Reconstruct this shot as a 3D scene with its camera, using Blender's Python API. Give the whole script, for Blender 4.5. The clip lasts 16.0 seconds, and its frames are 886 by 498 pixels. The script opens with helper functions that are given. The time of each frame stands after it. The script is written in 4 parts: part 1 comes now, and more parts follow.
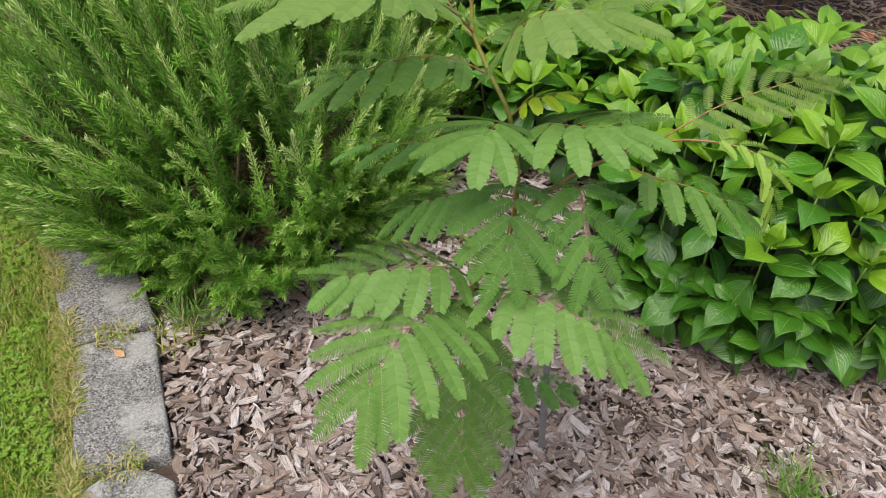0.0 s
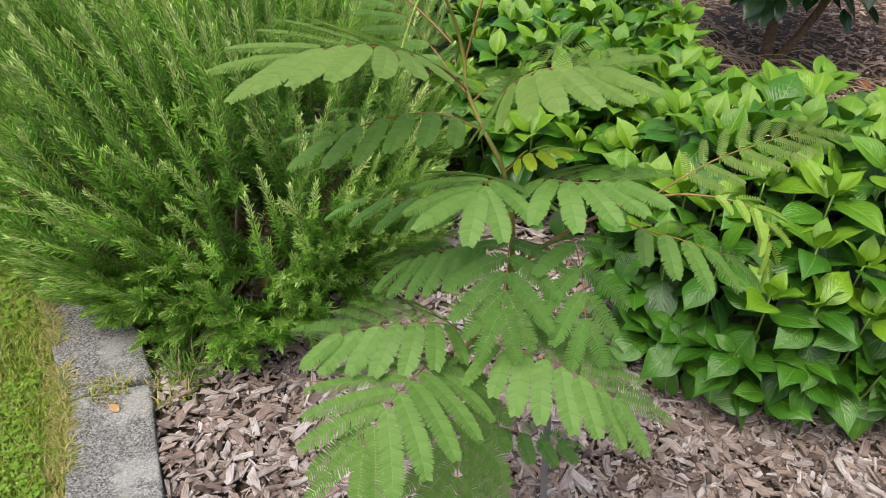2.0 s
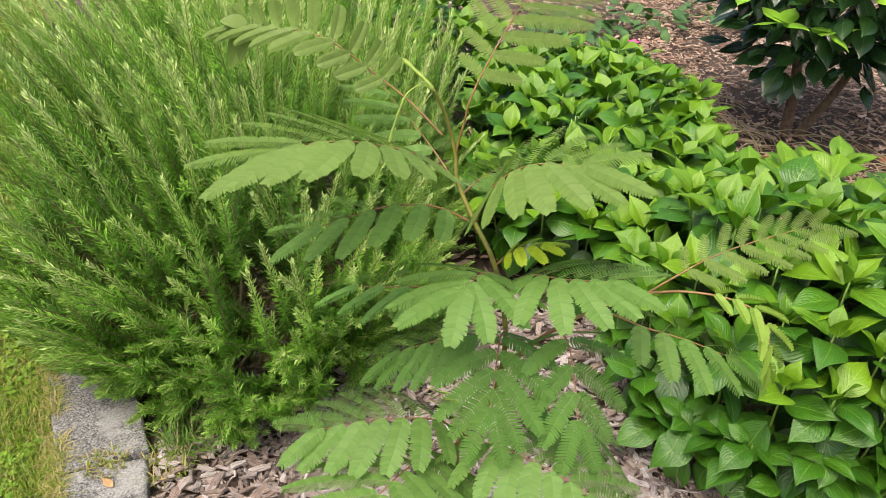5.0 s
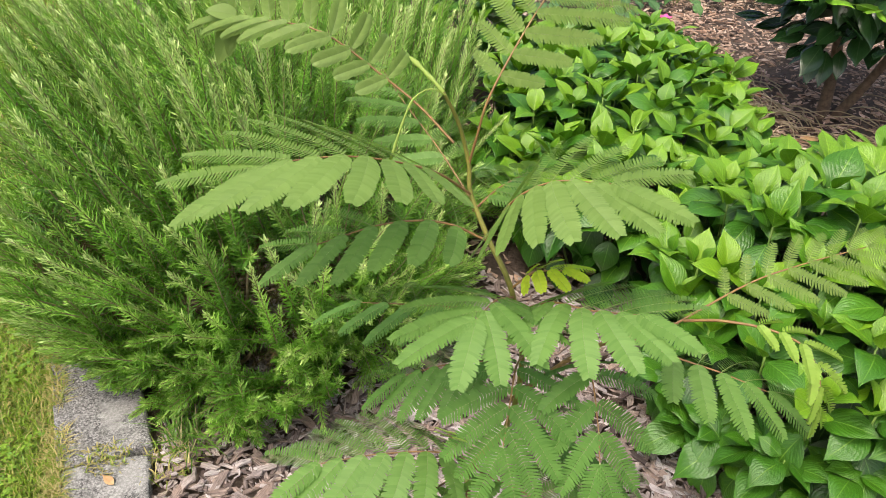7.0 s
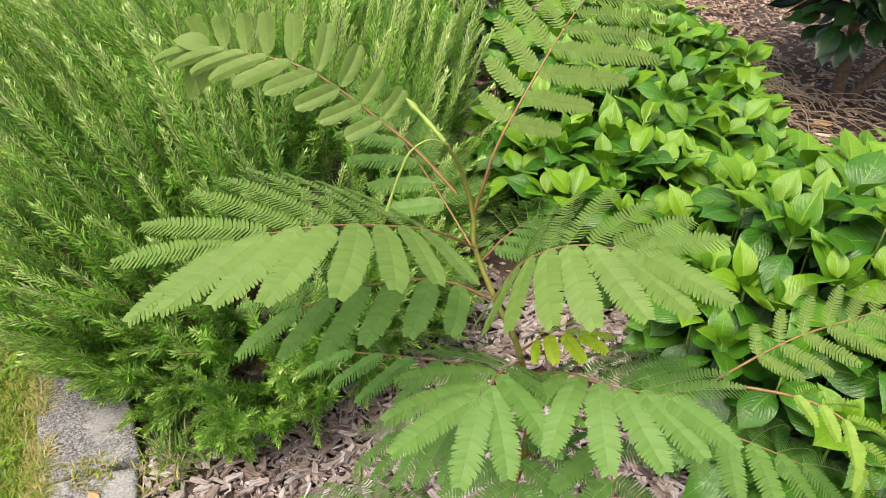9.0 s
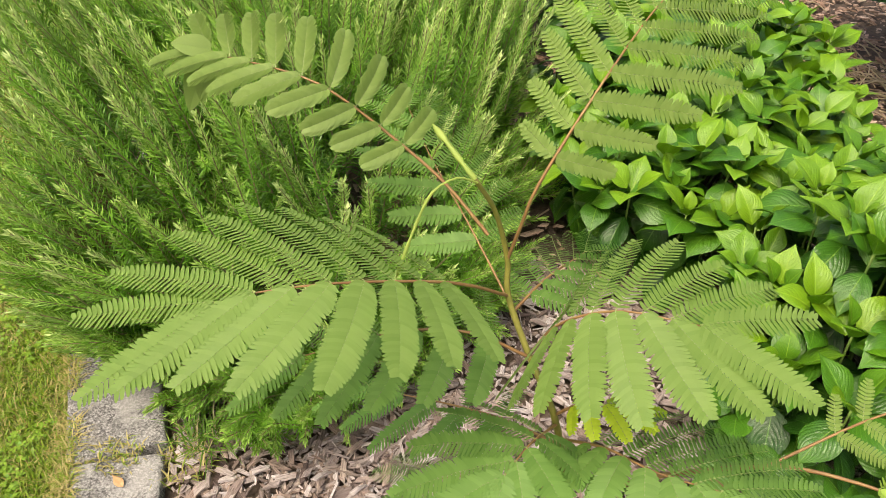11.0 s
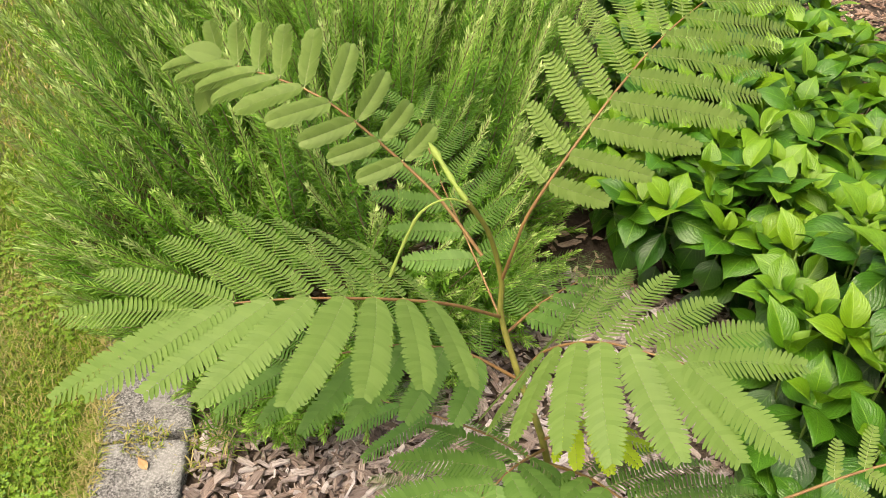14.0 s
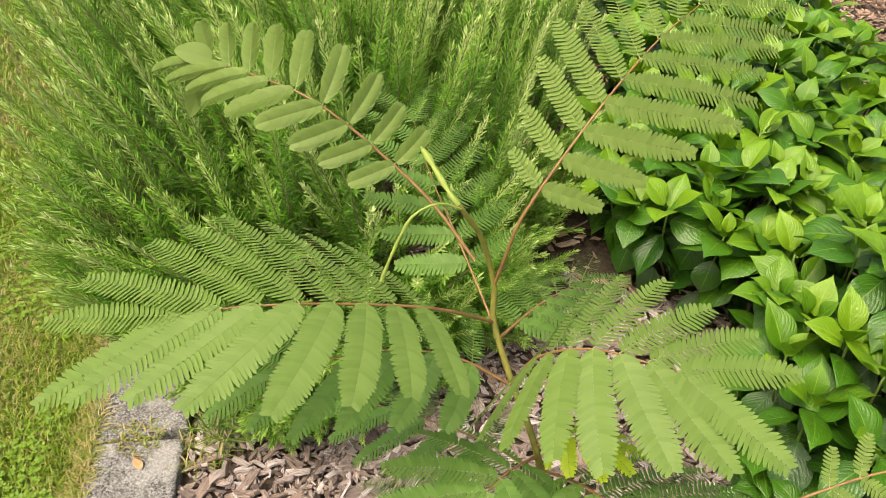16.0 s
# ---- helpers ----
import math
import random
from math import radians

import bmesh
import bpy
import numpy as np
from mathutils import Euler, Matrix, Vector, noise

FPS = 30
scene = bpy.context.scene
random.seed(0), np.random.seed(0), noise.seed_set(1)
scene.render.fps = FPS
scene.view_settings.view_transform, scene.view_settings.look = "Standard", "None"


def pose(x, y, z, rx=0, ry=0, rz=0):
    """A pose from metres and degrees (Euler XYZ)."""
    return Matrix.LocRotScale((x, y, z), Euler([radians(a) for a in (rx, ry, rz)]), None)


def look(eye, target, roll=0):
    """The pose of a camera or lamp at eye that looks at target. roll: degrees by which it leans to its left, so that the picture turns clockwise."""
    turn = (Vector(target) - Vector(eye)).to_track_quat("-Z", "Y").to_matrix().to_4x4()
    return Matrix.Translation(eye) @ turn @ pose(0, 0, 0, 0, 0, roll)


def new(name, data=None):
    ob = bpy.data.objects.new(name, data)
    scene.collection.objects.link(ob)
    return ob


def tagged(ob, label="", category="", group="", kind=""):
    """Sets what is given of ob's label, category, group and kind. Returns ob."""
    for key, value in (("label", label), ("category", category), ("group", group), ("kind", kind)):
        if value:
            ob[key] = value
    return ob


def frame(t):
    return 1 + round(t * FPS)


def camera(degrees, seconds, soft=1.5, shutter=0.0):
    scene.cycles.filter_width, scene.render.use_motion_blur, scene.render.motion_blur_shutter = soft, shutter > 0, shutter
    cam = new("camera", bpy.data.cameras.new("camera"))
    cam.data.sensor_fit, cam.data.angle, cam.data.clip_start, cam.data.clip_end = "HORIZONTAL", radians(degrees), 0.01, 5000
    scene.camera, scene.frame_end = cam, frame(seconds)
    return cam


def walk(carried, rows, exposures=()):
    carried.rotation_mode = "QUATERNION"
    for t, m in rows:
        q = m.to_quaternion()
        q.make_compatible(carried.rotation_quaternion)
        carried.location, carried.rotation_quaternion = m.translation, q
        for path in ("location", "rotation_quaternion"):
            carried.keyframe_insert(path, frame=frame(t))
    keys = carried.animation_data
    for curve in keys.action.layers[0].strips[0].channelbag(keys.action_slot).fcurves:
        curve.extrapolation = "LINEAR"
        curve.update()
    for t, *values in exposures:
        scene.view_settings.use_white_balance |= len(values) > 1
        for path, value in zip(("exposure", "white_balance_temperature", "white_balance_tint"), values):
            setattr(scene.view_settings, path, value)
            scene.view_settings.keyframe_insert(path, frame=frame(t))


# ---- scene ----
cam = camera(58.4, 16.0, 0.6)
PATH = [
    (0, (0.149, 0.051, 1.507), (0.074, 1.597, 0.24), 3.2),
    (0.5, (0.15, 0.049, 1.509), (0.067, 1.617, 0.271), 3.0),
    (1, (0.155, 0.051, 1.512), (0.066, 1.639, 0.298), 2.9),
    (1.5, (0.155, 0.06, 1.513), (0.063, 1.659, 0.316), 2.8),
    (2, (0.159, 0.07, 1.512), (0.066, 1.684, 0.335), 2.6),
    (2.5, (0.165, 0.079, 1.514), (0.074, 1.712, 0.363), 2.3),
    (3, (0.171, 0.084, 1.515), (0.079, 1.731, 0.384), 2.2),
    (3.5, (0.178, 0.092, 1.522), (0.075, 1.746, 0.403), 2.2),
    (4, (0.179, 0.104, 1.524), (0.063, 1.771, 0.424), 2.2),
    (4.5, (0.185, 0.115, 1.527), (0.048, 1.799, 0.457), 2.3),
    (5, (0.199, 0.121, 1.532), (0.032, 1.814, 0.479), 2.5),
    (5.2, (0.207, 0.124, 1.531), (0.013, 1.818, 0.485), 2.6),
    (7.3, (0.196, 0.27, 1.526), (-0.018, 1.902, 0.389), 2.5),
    (7.5, (0.196, 0.287, 1.531), (-0.014, 1.912, 0.384), 2.7),
    (8, (0.195, 0.319, 1.539), (-0.006, 1.925, 0.364), 2.7),
    (8.5, (0.187, 0.351, 1.549), (-0.011, 1.946, 0.36), 2.6),
    (8.7, (0.18, 0.361, 1.55), (-0.019, 1.957, 0.361), 2.7),
    (10.8, (0.164, 0.497, 1.54), (-0.11, 2.016, 0.268), 2.5),
    (11, (0.174, 0.509, 1.541), (-0.148, 2.019, 0.27), 2.6),
    (11.5, (0.188, 0.519, 1.547), (-0.215, 2.005, 0.27), 2.7),
    (12, (0.196, 0.523, 1.55), (-0.238, 2.0, 0.273), 2.7),
    (12.5, (0.2, 0.532, 1.551), (-0.246, 2.006, 0.275), 2.7),
    (13, (0.202, 0.537, 1.55), (-0.244, 2.011, 0.274), 2.8),
    (13.5, (0.208, 0.535, 1.553), (-0.238, 2.008, 0.276), 2.8),
    (14, (0.216, 0.532, 1.554), (-0.23, 2.005, 0.277), 2.9),
    (14.5, (0.222, 0.532, 1.554), (-0.223, 2.006, 0.278), 2.9),
    (15, (0.224, 0.535, 1.554), (-0.222, 2.009, 0.278), 2.9),
    (15.5, (0.22, 0.54, 1.553), (-0.227, 2.014, 0.278), 2.9),
    (16, (0.219, 0.542, 1.554), (-0.225, 2.012, 0.273), 3.2),
]
EXPOSURES = [(0, 1.03, 6450, 10), (3, 1.13, 6500, 11), (5, 1.32, 6800, 12), (8, 1.42, 6600, 12), (12, 1.43, 7550, 12), (16, 1.43, 7550, 12)]
walk(cam, [(t, look(eye, target, roll)) for t, eye, target, roll in PATH], EXPOSURES)

# ---- world, sun, exposure ----
world = bpy.data.worlds.new("overcast_sky")
scene.world = world
world.use_nodes = True
wt = world.node_tree
sky = wt.nodes.new("ShaderNodeTexSky")
sky.sky_type = 'NISHITA'
sky.sun_disc = False
sky.sun_elevation, sky.sun_rotation = radians(58), radians(200)
sky.air_density, sky.dust_density, sky.ozone_density = 1.0, 6.0, 0.6
wt.nodes["Background"].inputs["Strength"].default_value = 0.085
wt.links.new(sky.outputs["Color"], wt.nodes["Background"].inputs["Color"])
sun_data = bpy.data.lights.new("sun", 'SUN')
sun_data.energy, sun_data.angle, sun_data.color = 1.15, radians(24), (1.0, 0.95, 0.87)
sun = new("sun", sun_data)
sun.matrix_world = look((-1.5, -1.0, 6.0), (0, 1, 0))


# ---- materials ----
def base_material(name):
    m = bpy.data.materials.new(name)
    m.use_nodes = True
    nt = m.node_tree
    return m, nt, nt.nodes["Principled BSDF"]


def node(nt, kind, **vals):
    n = nt.nodes.new(kind)
    for k, v in vals.items():
        n.inputs[k].default_value = v
    return n


def ramp(nt, source, stops):
    r = nt.nodes.new("ShaderNodeValToRGB")
    e = r.color_ramp.elements
    while len(e) < len(stops):
        e.new(0.5)
    for i, (p, c) in enumerate(stops):
        e[i].position, e[i].color = p, (*c, 1)
    nt.links.new(source, r.inputs["Fac"])
    return r.outputs["Color"]


def mixed(nt, fac, a, b, kind='MIX'):
    n = nt.nodes.new("ShaderNodeMix")
    n.data_type, n.blend_type = 'RGBA', kind
    for v, i in ((fac, 0), (a, 6), (b, 7)):
        if isinstance(v, (int, float)):
            n.inputs[i].default_value = v
        elif isinstance(v, tuple):
            n.inputs[i].default_value = (*v, 1)
        else:
            nt.links.new(v, n.inputs[i])
    return n.outputs[2]


def noise_tex(nt, scale, detail=4.0, rough=0.6, coord="Object"):
    tc = nt.nodes.new("ShaderNodeTexCoord")
    n = node(nt, "ShaderNodeTexNoise", Scale=scale, Detail=detail, Roughness=rough)
    nt.links.new(tc.outputs[coord], n.inputs["Vector"])
    return n.outputs["Fac"]


def bump(nt, bsdf, height, strength, distance):
    b = node(nt, "ShaderNodeBump", Strength=strength, Distance=distance)
    nt.links.new(height, b.inputs["Height"])
    nt.links.new(b.outputs["Normal"], bsdf.inputs["Normal"])
    return b


def maths(nt, op, a, b=0.0, c=None):
    n = nt.nodes.new("ShaderNodeMath")
    n.operation = op
    for i, v in enumerate((a, b) if c is None else (a, b, c)):
        if isinstance(v, (int, float)):
            n.inputs[i].default_value = v
        else:
            nt.links.new(v, n.inputs[i])
    return n.outputs[0]


def see_through_leaf(nt, bsdf, colour, share, tint):
    """Light that passes through thin leaves."""
    tr = nt.nodes.new("ShaderNodeBsdfTranslucent")
    nt.links.new(mixed(nt, 1.0, colour, tint, 'MULTIPLY'), tr.inputs["Color"])
    mx = nt.nodes.new("ShaderNodeMixShader")
    mx.inputs[0].default_value = share
    nt.links.new(bsdf.outputs[0], mx.inputs[1])
    nt.links.new(tr.outputs[0], mx.inputs[2])
    nt.links.new(mx.outputs[0], nt.nodes["Material Output"].inputs["Surface"])


def island_random(nt):
    return nt.nodes.new("ShaderNodeNewGeometry").outputs["Random Per Island"]


def object_random(nt):
    return nt.nodes.new("ShaderNodeObjectInfo").outputs["Random"]


def frond_material(name, dark, light, share=0.35, rough=0.5):
    """Thin feathery leaflets: colour differs a little from leaflet to leaflet and leaf to leaf."""
    m, nt, b = base_material(name)
    col = mixed(nt, island_random(nt), dark, light)
    col = mixed(nt, maths(nt, 'MULTIPLY', noise_tex(nt, 14.0, 3.0), 0.5), col, tuple(v * 1.35 for v in light))
    nt.links.new(col, b.inputs["Base Color"])
    b.inputs["Roughness"].default_value = rough
    b.inputs["Specular IOR Level"].default_value = 0.25
    see_through_leaf(nt, b, col, share, (1.1, 1.25, 0.6))
    return m


frond_top = frond_material("silk_tree_top_leaf", (0.125, 0.225, 0.045), (0.185, 0.29, 0.075))
frond_green = frond_material("silk_tree_leaf", (0.105, 0.225, 0.045), (0.165, 0.30, 0.075))
frond_old = frond_material("silk_tree_old_leaf", (0.085, 0.205, 0.04), (0.13, 0.265, 0.06), 0.25)
frond_young = frond_material("silk_tree_young_leaf", (0.15, 0.245, 0.055), (0.21, 0.305, 0.085))
frond_fresh = frond_material("silk_tree_fresh_leaf", (0.22, 0.36, 0.055), (0.30, 0.44, 0.09))
frond_yellow = frond_material("silk_tree_yellow_leaf", (0.28, 0.42, 0.025), (0.42, 0.54, 0.04))
frond_pale = frond_material("silk_tree_pale_tip", (0.30, 0.42, 0.08), (0.40, 0.50, 0.14))


def bark_material(name, low, high, rough=0.6):
    m, nt, b = base_material(name)
    f = noise_tex(nt, 60.0)
    nt.links.new(ramp(nt, f, [(0.3, low), (0.7, high)]), b.inputs["Base Color"])
    b.inputs["Roughness"].default_value = rough
    bump(nt, b, f, 0.4, 0.002)
    return m


rachis_red = bark_material("red_leaf_stalk", (0.22, 0.11, 0.045), (0.30, 0.19, 0.07), 0.5)
stem_green = bark_material("green_stem_bark", (0.15, 0.155, 0.028), (0.25, 0.24, 0.05), 0.55)
stalk_green = bark_material("green_stalk", (0.10, 0.19, 0.03), (0.17, 0.27, 0.05), 0.5)
stem_brown = bark_material("woody_stem_bark", (0.09, 0.06, 0.04), (0.20, 0.14, 0.09), 0.8)
rosemary_bark = bark_material("rosemary_bark", (0.16, 0.12, 0.07), (0.33, 0.27, 0.16), 0.85)
pinna_axis = bark_material("pale_leaf_axis", (0.22, 0.30, 0.09), (0.28, 0.36, 0.12), 0.5)


def needle_material():
    """Rosemary needles: dark glossy green, paler and silvery towards the tips of the shoots. The dark end also paints
    in shade deep in the bush.
    """
    m, nt, b = base_material("rosemary_needle")
    uv = nt.nodes.new("ShaderNodeUVMap")
    sep = nt.nodes.new("ShaderNodeSeparateXYZ")
    nt.links.new(uv.outputs["UV"], sep.inputs["Vector"])
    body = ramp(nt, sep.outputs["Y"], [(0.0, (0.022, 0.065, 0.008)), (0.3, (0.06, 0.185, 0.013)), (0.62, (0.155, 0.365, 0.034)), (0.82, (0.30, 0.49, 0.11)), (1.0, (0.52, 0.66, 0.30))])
    rnd = mixed(nt, island_random(nt), (0.70, 0.78, 0.6), (1.25, 1.2, 1.25))
    col = mixed(nt, 1.0, body, rnd, 'MULTIPLY')
    shoot = mixed(nt, object_random(nt), (0.66, 0.72, 0.6), (1.42, 1.32, 1.45))
    col = mixed(nt, 1.0, col, shoot, 'MULTIPLY')
    edge = maths(nt, 'GREATER_THAN', maths(nt, 'ABSOLUTE', maths(nt, 'SUBTRACT', sep.outputs["X"], 0.5)), 0.42)
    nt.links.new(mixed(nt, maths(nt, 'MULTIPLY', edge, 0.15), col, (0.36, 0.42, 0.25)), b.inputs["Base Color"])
    b.inputs["Roughness"].default_value = 0.38
    b.inputs["Specular IOR Level"].default_value = 0.55
    see_through_leaf(nt, b, col, 0.2, (1.1, 1.2, 0.5))
    return m


rosemary_needle = needle_material()


def broad_leaf_material(name, stops, vein, rough, count=7.6, slant=0.8, gloss=0.5, relief=1.0, share=0.16):
    """Broad leaf with a pale midrib and slanting side veins, quilted between them, with crease shade put into the
    colour. Colour by age.
    """
    m, nt, b = base_material(name)
    uv = nt.nodes.new("ShaderNodeUVMap")
    sep = nt.nodes.new("ShaderNodeSeparateXYZ")
    nt.links.new(uv.outputs["UV"], sep.inputs["Vector"])
    across = maths(nt, 'ABSOLUTE', maths(nt, 'SUBTRACT', sep.outputs["X"], 0.5))
    bow = maths(nt, 'MULTIPLY', maths(nt, 'POWER', across, 1.5), slant * 2)
    bent = maths(nt, 'ADD', bow, maths(nt, 'MULTIPLY', noise_tex(nt, 7.0, 2.0), 0.10))
    run = maths(nt, 'MULTIPLY', maths(nt, 'SUBTRACT', sep.outputs["Y"], bent), count)
    saw = maths(nt, 'ABSOLUTE', maths(nt, 'SUBTRACT', maths(nt, 'FRACT', run), 0.5))
    near = maths(nt, 'SUBTRACT', 0.5, saw)
    side = maths(nt, 'MINIMUM', maths(nt, 'MULTIPLY', near, 18.0), 1.0)
    pillow = maths(nt, 'POWER', maths(nt, 'MULTIPLY', near, 2.0), 0.6)
    mid = maths(nt, 'MINIMUM', maths(nt, 'MULTIPLY', across, 36.0), 1.0)
    net = nt.nodes.new("ShaderNodeTexVoronoi")
    net.feature = 'DISTANCE_TO_EDGE'
    net.inputs["Scale"].default_value = 24.0
    nt.links.new(uv.outputs["UV"], net.inputs["Vector"])
    cells = maths(nt, 'MINIMUM', maths(nt, 'MULTIPLY', net.outputs["Distance"], 3.5), 1.0)
    age = ramp(nt, maths(nt, 'FRACT', maths(nt, 'ADD', object_random(nt), island_random(nt))), stops)
    mott = mixed(nt, noise_tex(nt, 28.0, 3.0), (0.75, 0.82, 0.7), (1.2, 1.15, 1.2))
    body = mixed(nt, 1.0, age, mott, 'MULTIPLY')
    tipfade = maths(nt, 'MULTIPLY', maths(nt, 'POWER', sep.outputs["Y"], 3.0), 0.4)
    body = mixed(nt, tipfade, body, tuple(min(1, v * 1.3) for v in stops[-1][1]))
    # Shade of the sunken vein net, darkened straight into the blade colour.
    crease_shade = maths(nt, 'MULTIPLY', maths(nt, 'SUBTRACT', 1.0, cells), 0.3 * relief)
    body = mixed(nt, crease_shade, body, mixed(nt, 1.0, body, (0.42, 0.55, 0.5), 'MULTIPLY'))
    body = mixed(nt, maths(nt, 'MULTIPLY', maths(nt, 'SUBTRACT', 1.0, side), 0.34), body, vein)
    strong = maths(nt, 'SUBTRACT', 1.0, mid)
    col = mixed(nt, maths(nt, 'MULTIPLY', strong, 0.7), body, vein)
    nt.links.new(col, b.inputs["Base Color"])
    b.inputs["Roughness"].default_value = rough
    b.inputs["Specular IOR Level"].default_value = gloss
    quilt = maths(nt, 'ADD', maths(nt, 'MULTIPLY', maths(nt, 'MULTIPLY', pillow, mid), 0.6), maths(nt, 'MULTIPLY', cells, 0.3))
    bump(nt, b, quilt, relief * 0.32, 0.004)
    see_through_leaf(nt, b, col, share, (1.1, 1.25, 0.45))
    return m


# Old leaves sit low: their deep green also carries the bush's inner shade.
hydrangea_old_shade = broad_leaf_material("hydrangea_leaf_old_shade", [(0.0, (0.014, 0.066, 0.008)), (1.0, (0.032, 0.118, 0.010))], (0.12, 0.28, 0.045), 0.30, gloss=0.55, share=0.1)
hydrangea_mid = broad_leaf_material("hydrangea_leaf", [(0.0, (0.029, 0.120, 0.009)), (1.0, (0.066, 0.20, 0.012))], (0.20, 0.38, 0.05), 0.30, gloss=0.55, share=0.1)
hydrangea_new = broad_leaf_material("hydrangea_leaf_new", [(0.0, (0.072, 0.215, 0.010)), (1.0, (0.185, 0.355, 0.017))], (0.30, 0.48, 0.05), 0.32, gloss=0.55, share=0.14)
shrub_dark = broad_leaf_material("glossy_shrub_leaf", [(0.0, (0.012, 0.04, 0.014)), (1.0, (0.03, 0.085, 0.022))], (0.07, 0.13, 0.05), 0.25, 7.0, 0.5, 0.6, 0.15, 0.1)
shrub_fresh = broad_leaf_material("glossy_shrub_leaf_fresh", [(0.0, (0.14, 0.34, 0.03)), (1.0, (0.24, 0.46, 0.04))], (0.30, 0.46, 0.10), 0.28, 7.0, 0.5, 0.55, 0.15, 0.2)
cover_leaf = broad_leaf_material("ground_cover_leaf", [(0.0, (0.05, 0.14, 0.04)), (1.0, (0.10, 0.22, 0.06))], (0.2, 0.3, 0.12), 0.5)


def grass_material(name, low, high, dry, dry_share):
    m, nt, b = base_material(name)
    r = island_random(nt)
    col = mixed(nt, maths(nt, 'FRACT', maths(nt, 'MULTIPLY', r, 17.3)), low, high)
    col = mixed(nt, maths(nt, 'LESS_THAN', r, dry_share), col, dry)
    nt.links.new(col, b.inputs["Base Color"])
    b.inputs["Roughness"].default_value = 0.5
    see_through_leaf(nt, b, col, 0.3, (1.1, 1.2, 0.5))
    return m


rosemary_dead = grass_material("withered_needle", (0.07, 0.05, 0.028), (0.17, 0.12, 0.06), (0.09, 0.12, 0.03), 0.3)
grass_mat = grass_material("lawn_grass", (0.125, 0.25, 0.015), (0.25, 0.365, 0.03), (0.42, 0.36, 0.11), 0.12)
grass_dry = grass_material("dry_grass", (0.33, 0.29, 0.10), (0.47, 0.41, 0.18), (0.21, 0.30, 0.035), 0.35)
clover_mat = grass_material("clover_leaf", (0.15, 0.30, 0.02), (0.26, 0.42, 0.04), (0.2, 0.38, 0.08), 0.1)
tuft_mat = grass_material("tuft_grass", (0.07, 0.19, 0.02), (0.16, 0.30, 0.04), (0.4, 0.36, 0.2), 0.10)
straw_mat = grass_material("dry_straw", (0.36, 0.29, 0.19), (0.50, 0.43, 0.31), (0.28, 0.2, 0.13), 0.2)


def chip_material(name="wood_chip", wash=(1.0, 1.0, 1.0)):
    """Weathered wood chips: silver-grey to tan, long grain, some dark or reddish."""
    m, nt, b = base_material(name)
    r = nt.nodes.new("ShaderNodeNewGeometry").outputs["Random Per Island"]
    o = object_random(nt)
    pick = maths(nt, 'FRACT', maths(nt, 'ADD', r, o))
    tone = ramp(nt, pick, [(0.0, (0.10, 0.08, 0.07)), (0.06, (0.20, 0.16, 0.14)), (0.16, (0.32, 0.27, 0.235)), (0.34, (0.44, 0.35, 0.28)),
                           (0.48, (0.43, 0.38, 0.345)), (0.64, (0.50, 0.455, 0.42)), (0.74, (0.56, 0.48, 0.40)), (0.86, (0.60, 0.565, 0.53)), (1.0, (0.76, 0.735, 0.70))])
    uv = nt.nodes.new("ShaderNodeUVMap")
    mp = node(nt, "ShaderNodeMapping", Scale=(3.4, 0.3, 1.0))
    nt.links.new(uv.outputs["UV"], mp.inputs["Vector"])
    grain = node(nt, "ShaderNodeTexNoise", Scale=2.6, Detail=5.0, Roughness=0.7)
    nt.links.new(mp.outputs[0], grain.inputs["Vector"])
    g = grain.outputs["Fac"]
    col = mixed(nt, 1.0, tone, ramp(nt, g, [(0.34, (0.38, 0.35, 0.33)), (0.46, (0.98, 0.98, 0.98)), (0.66, (1.4, 1.41, 1.42))]), 'MULTIPLY')
    dirt = ramp(nt, noise_tex(nt, 9.0, 5.0), [(0.35, (0.84, 0.80, 0.76)), (0.6, (1.1, 1.1, 1.1))])
    col = mixed(nt, 1.0, mixed(nt, 1.0, col, dirt, 'MULTIPLY'), wash, 'MULTIPLY')
    nt.links.new(col, b.inputs["Base Color"])
    b.inputs["Roughness"].default_value = 0.88
    b.inputs["Specular IOR Level"].default_value = 0.25
    bump(nt, b, g, 0.9, 0.004)
    return m


chip_mat = chip_material("wood_chip", (0.65, 0.625, 0.65))
litter_mat = chip_material("brown_bark_litter", (0.86, 0.71, 0.61))


def soil_material():
    m, nt, b = base_material("dark_soil")
    a, c = noise_tex(nt, 45.0, 8.0, 0.75), noise_tex(nt, 4.0, 4.0)
    col = mixed(nt, c, ramp(nt, a, [(0.3, (0.045, 0.032, 0.024)), (0.7, (0.16, 0.115, 0.085))]), ramp(nt, a, [(0.3, (0.07, 0.05, 0.038)), (0.7, (0.21, 0.16, 0.12))]))
    nt.links.new(col, b.inputs["Base Color"])
    b.inputs["Roughness"].default_value = 0.95
    bump(nt, b, a, 0.9, 0.02)
    return m


soil_mat = soil_material()


def turf_material():
    m, nt, b = base_material("lawn_turf")
    a, c = noise_tex(nt, 90.0, 6.0, 0.75), noise_tex(nt, 2.2, 4.0)
    col = mixed(nt, ramp(nt, c, [(0.4, (0, 0, 0)), (0.65, (1, 1, 1))]), ramp(nt, a, [(0.3, (0.07, 0.14, 0.012)), (0.7, (0.20, 0.31, 0.03))]),
                ramp(nt, a, [(0.3, (0.14, 0.13, 0.05)), (0.7, (0.32, 0.29, 0.13))]))
    nt.links.new(col, b.inputs["Base Color"])
    b.inputs["Roughness"].default_value = 0.9
    bump(nt, b, a, 1.0, 0.02)
    return m


turf_mat = turf_material()


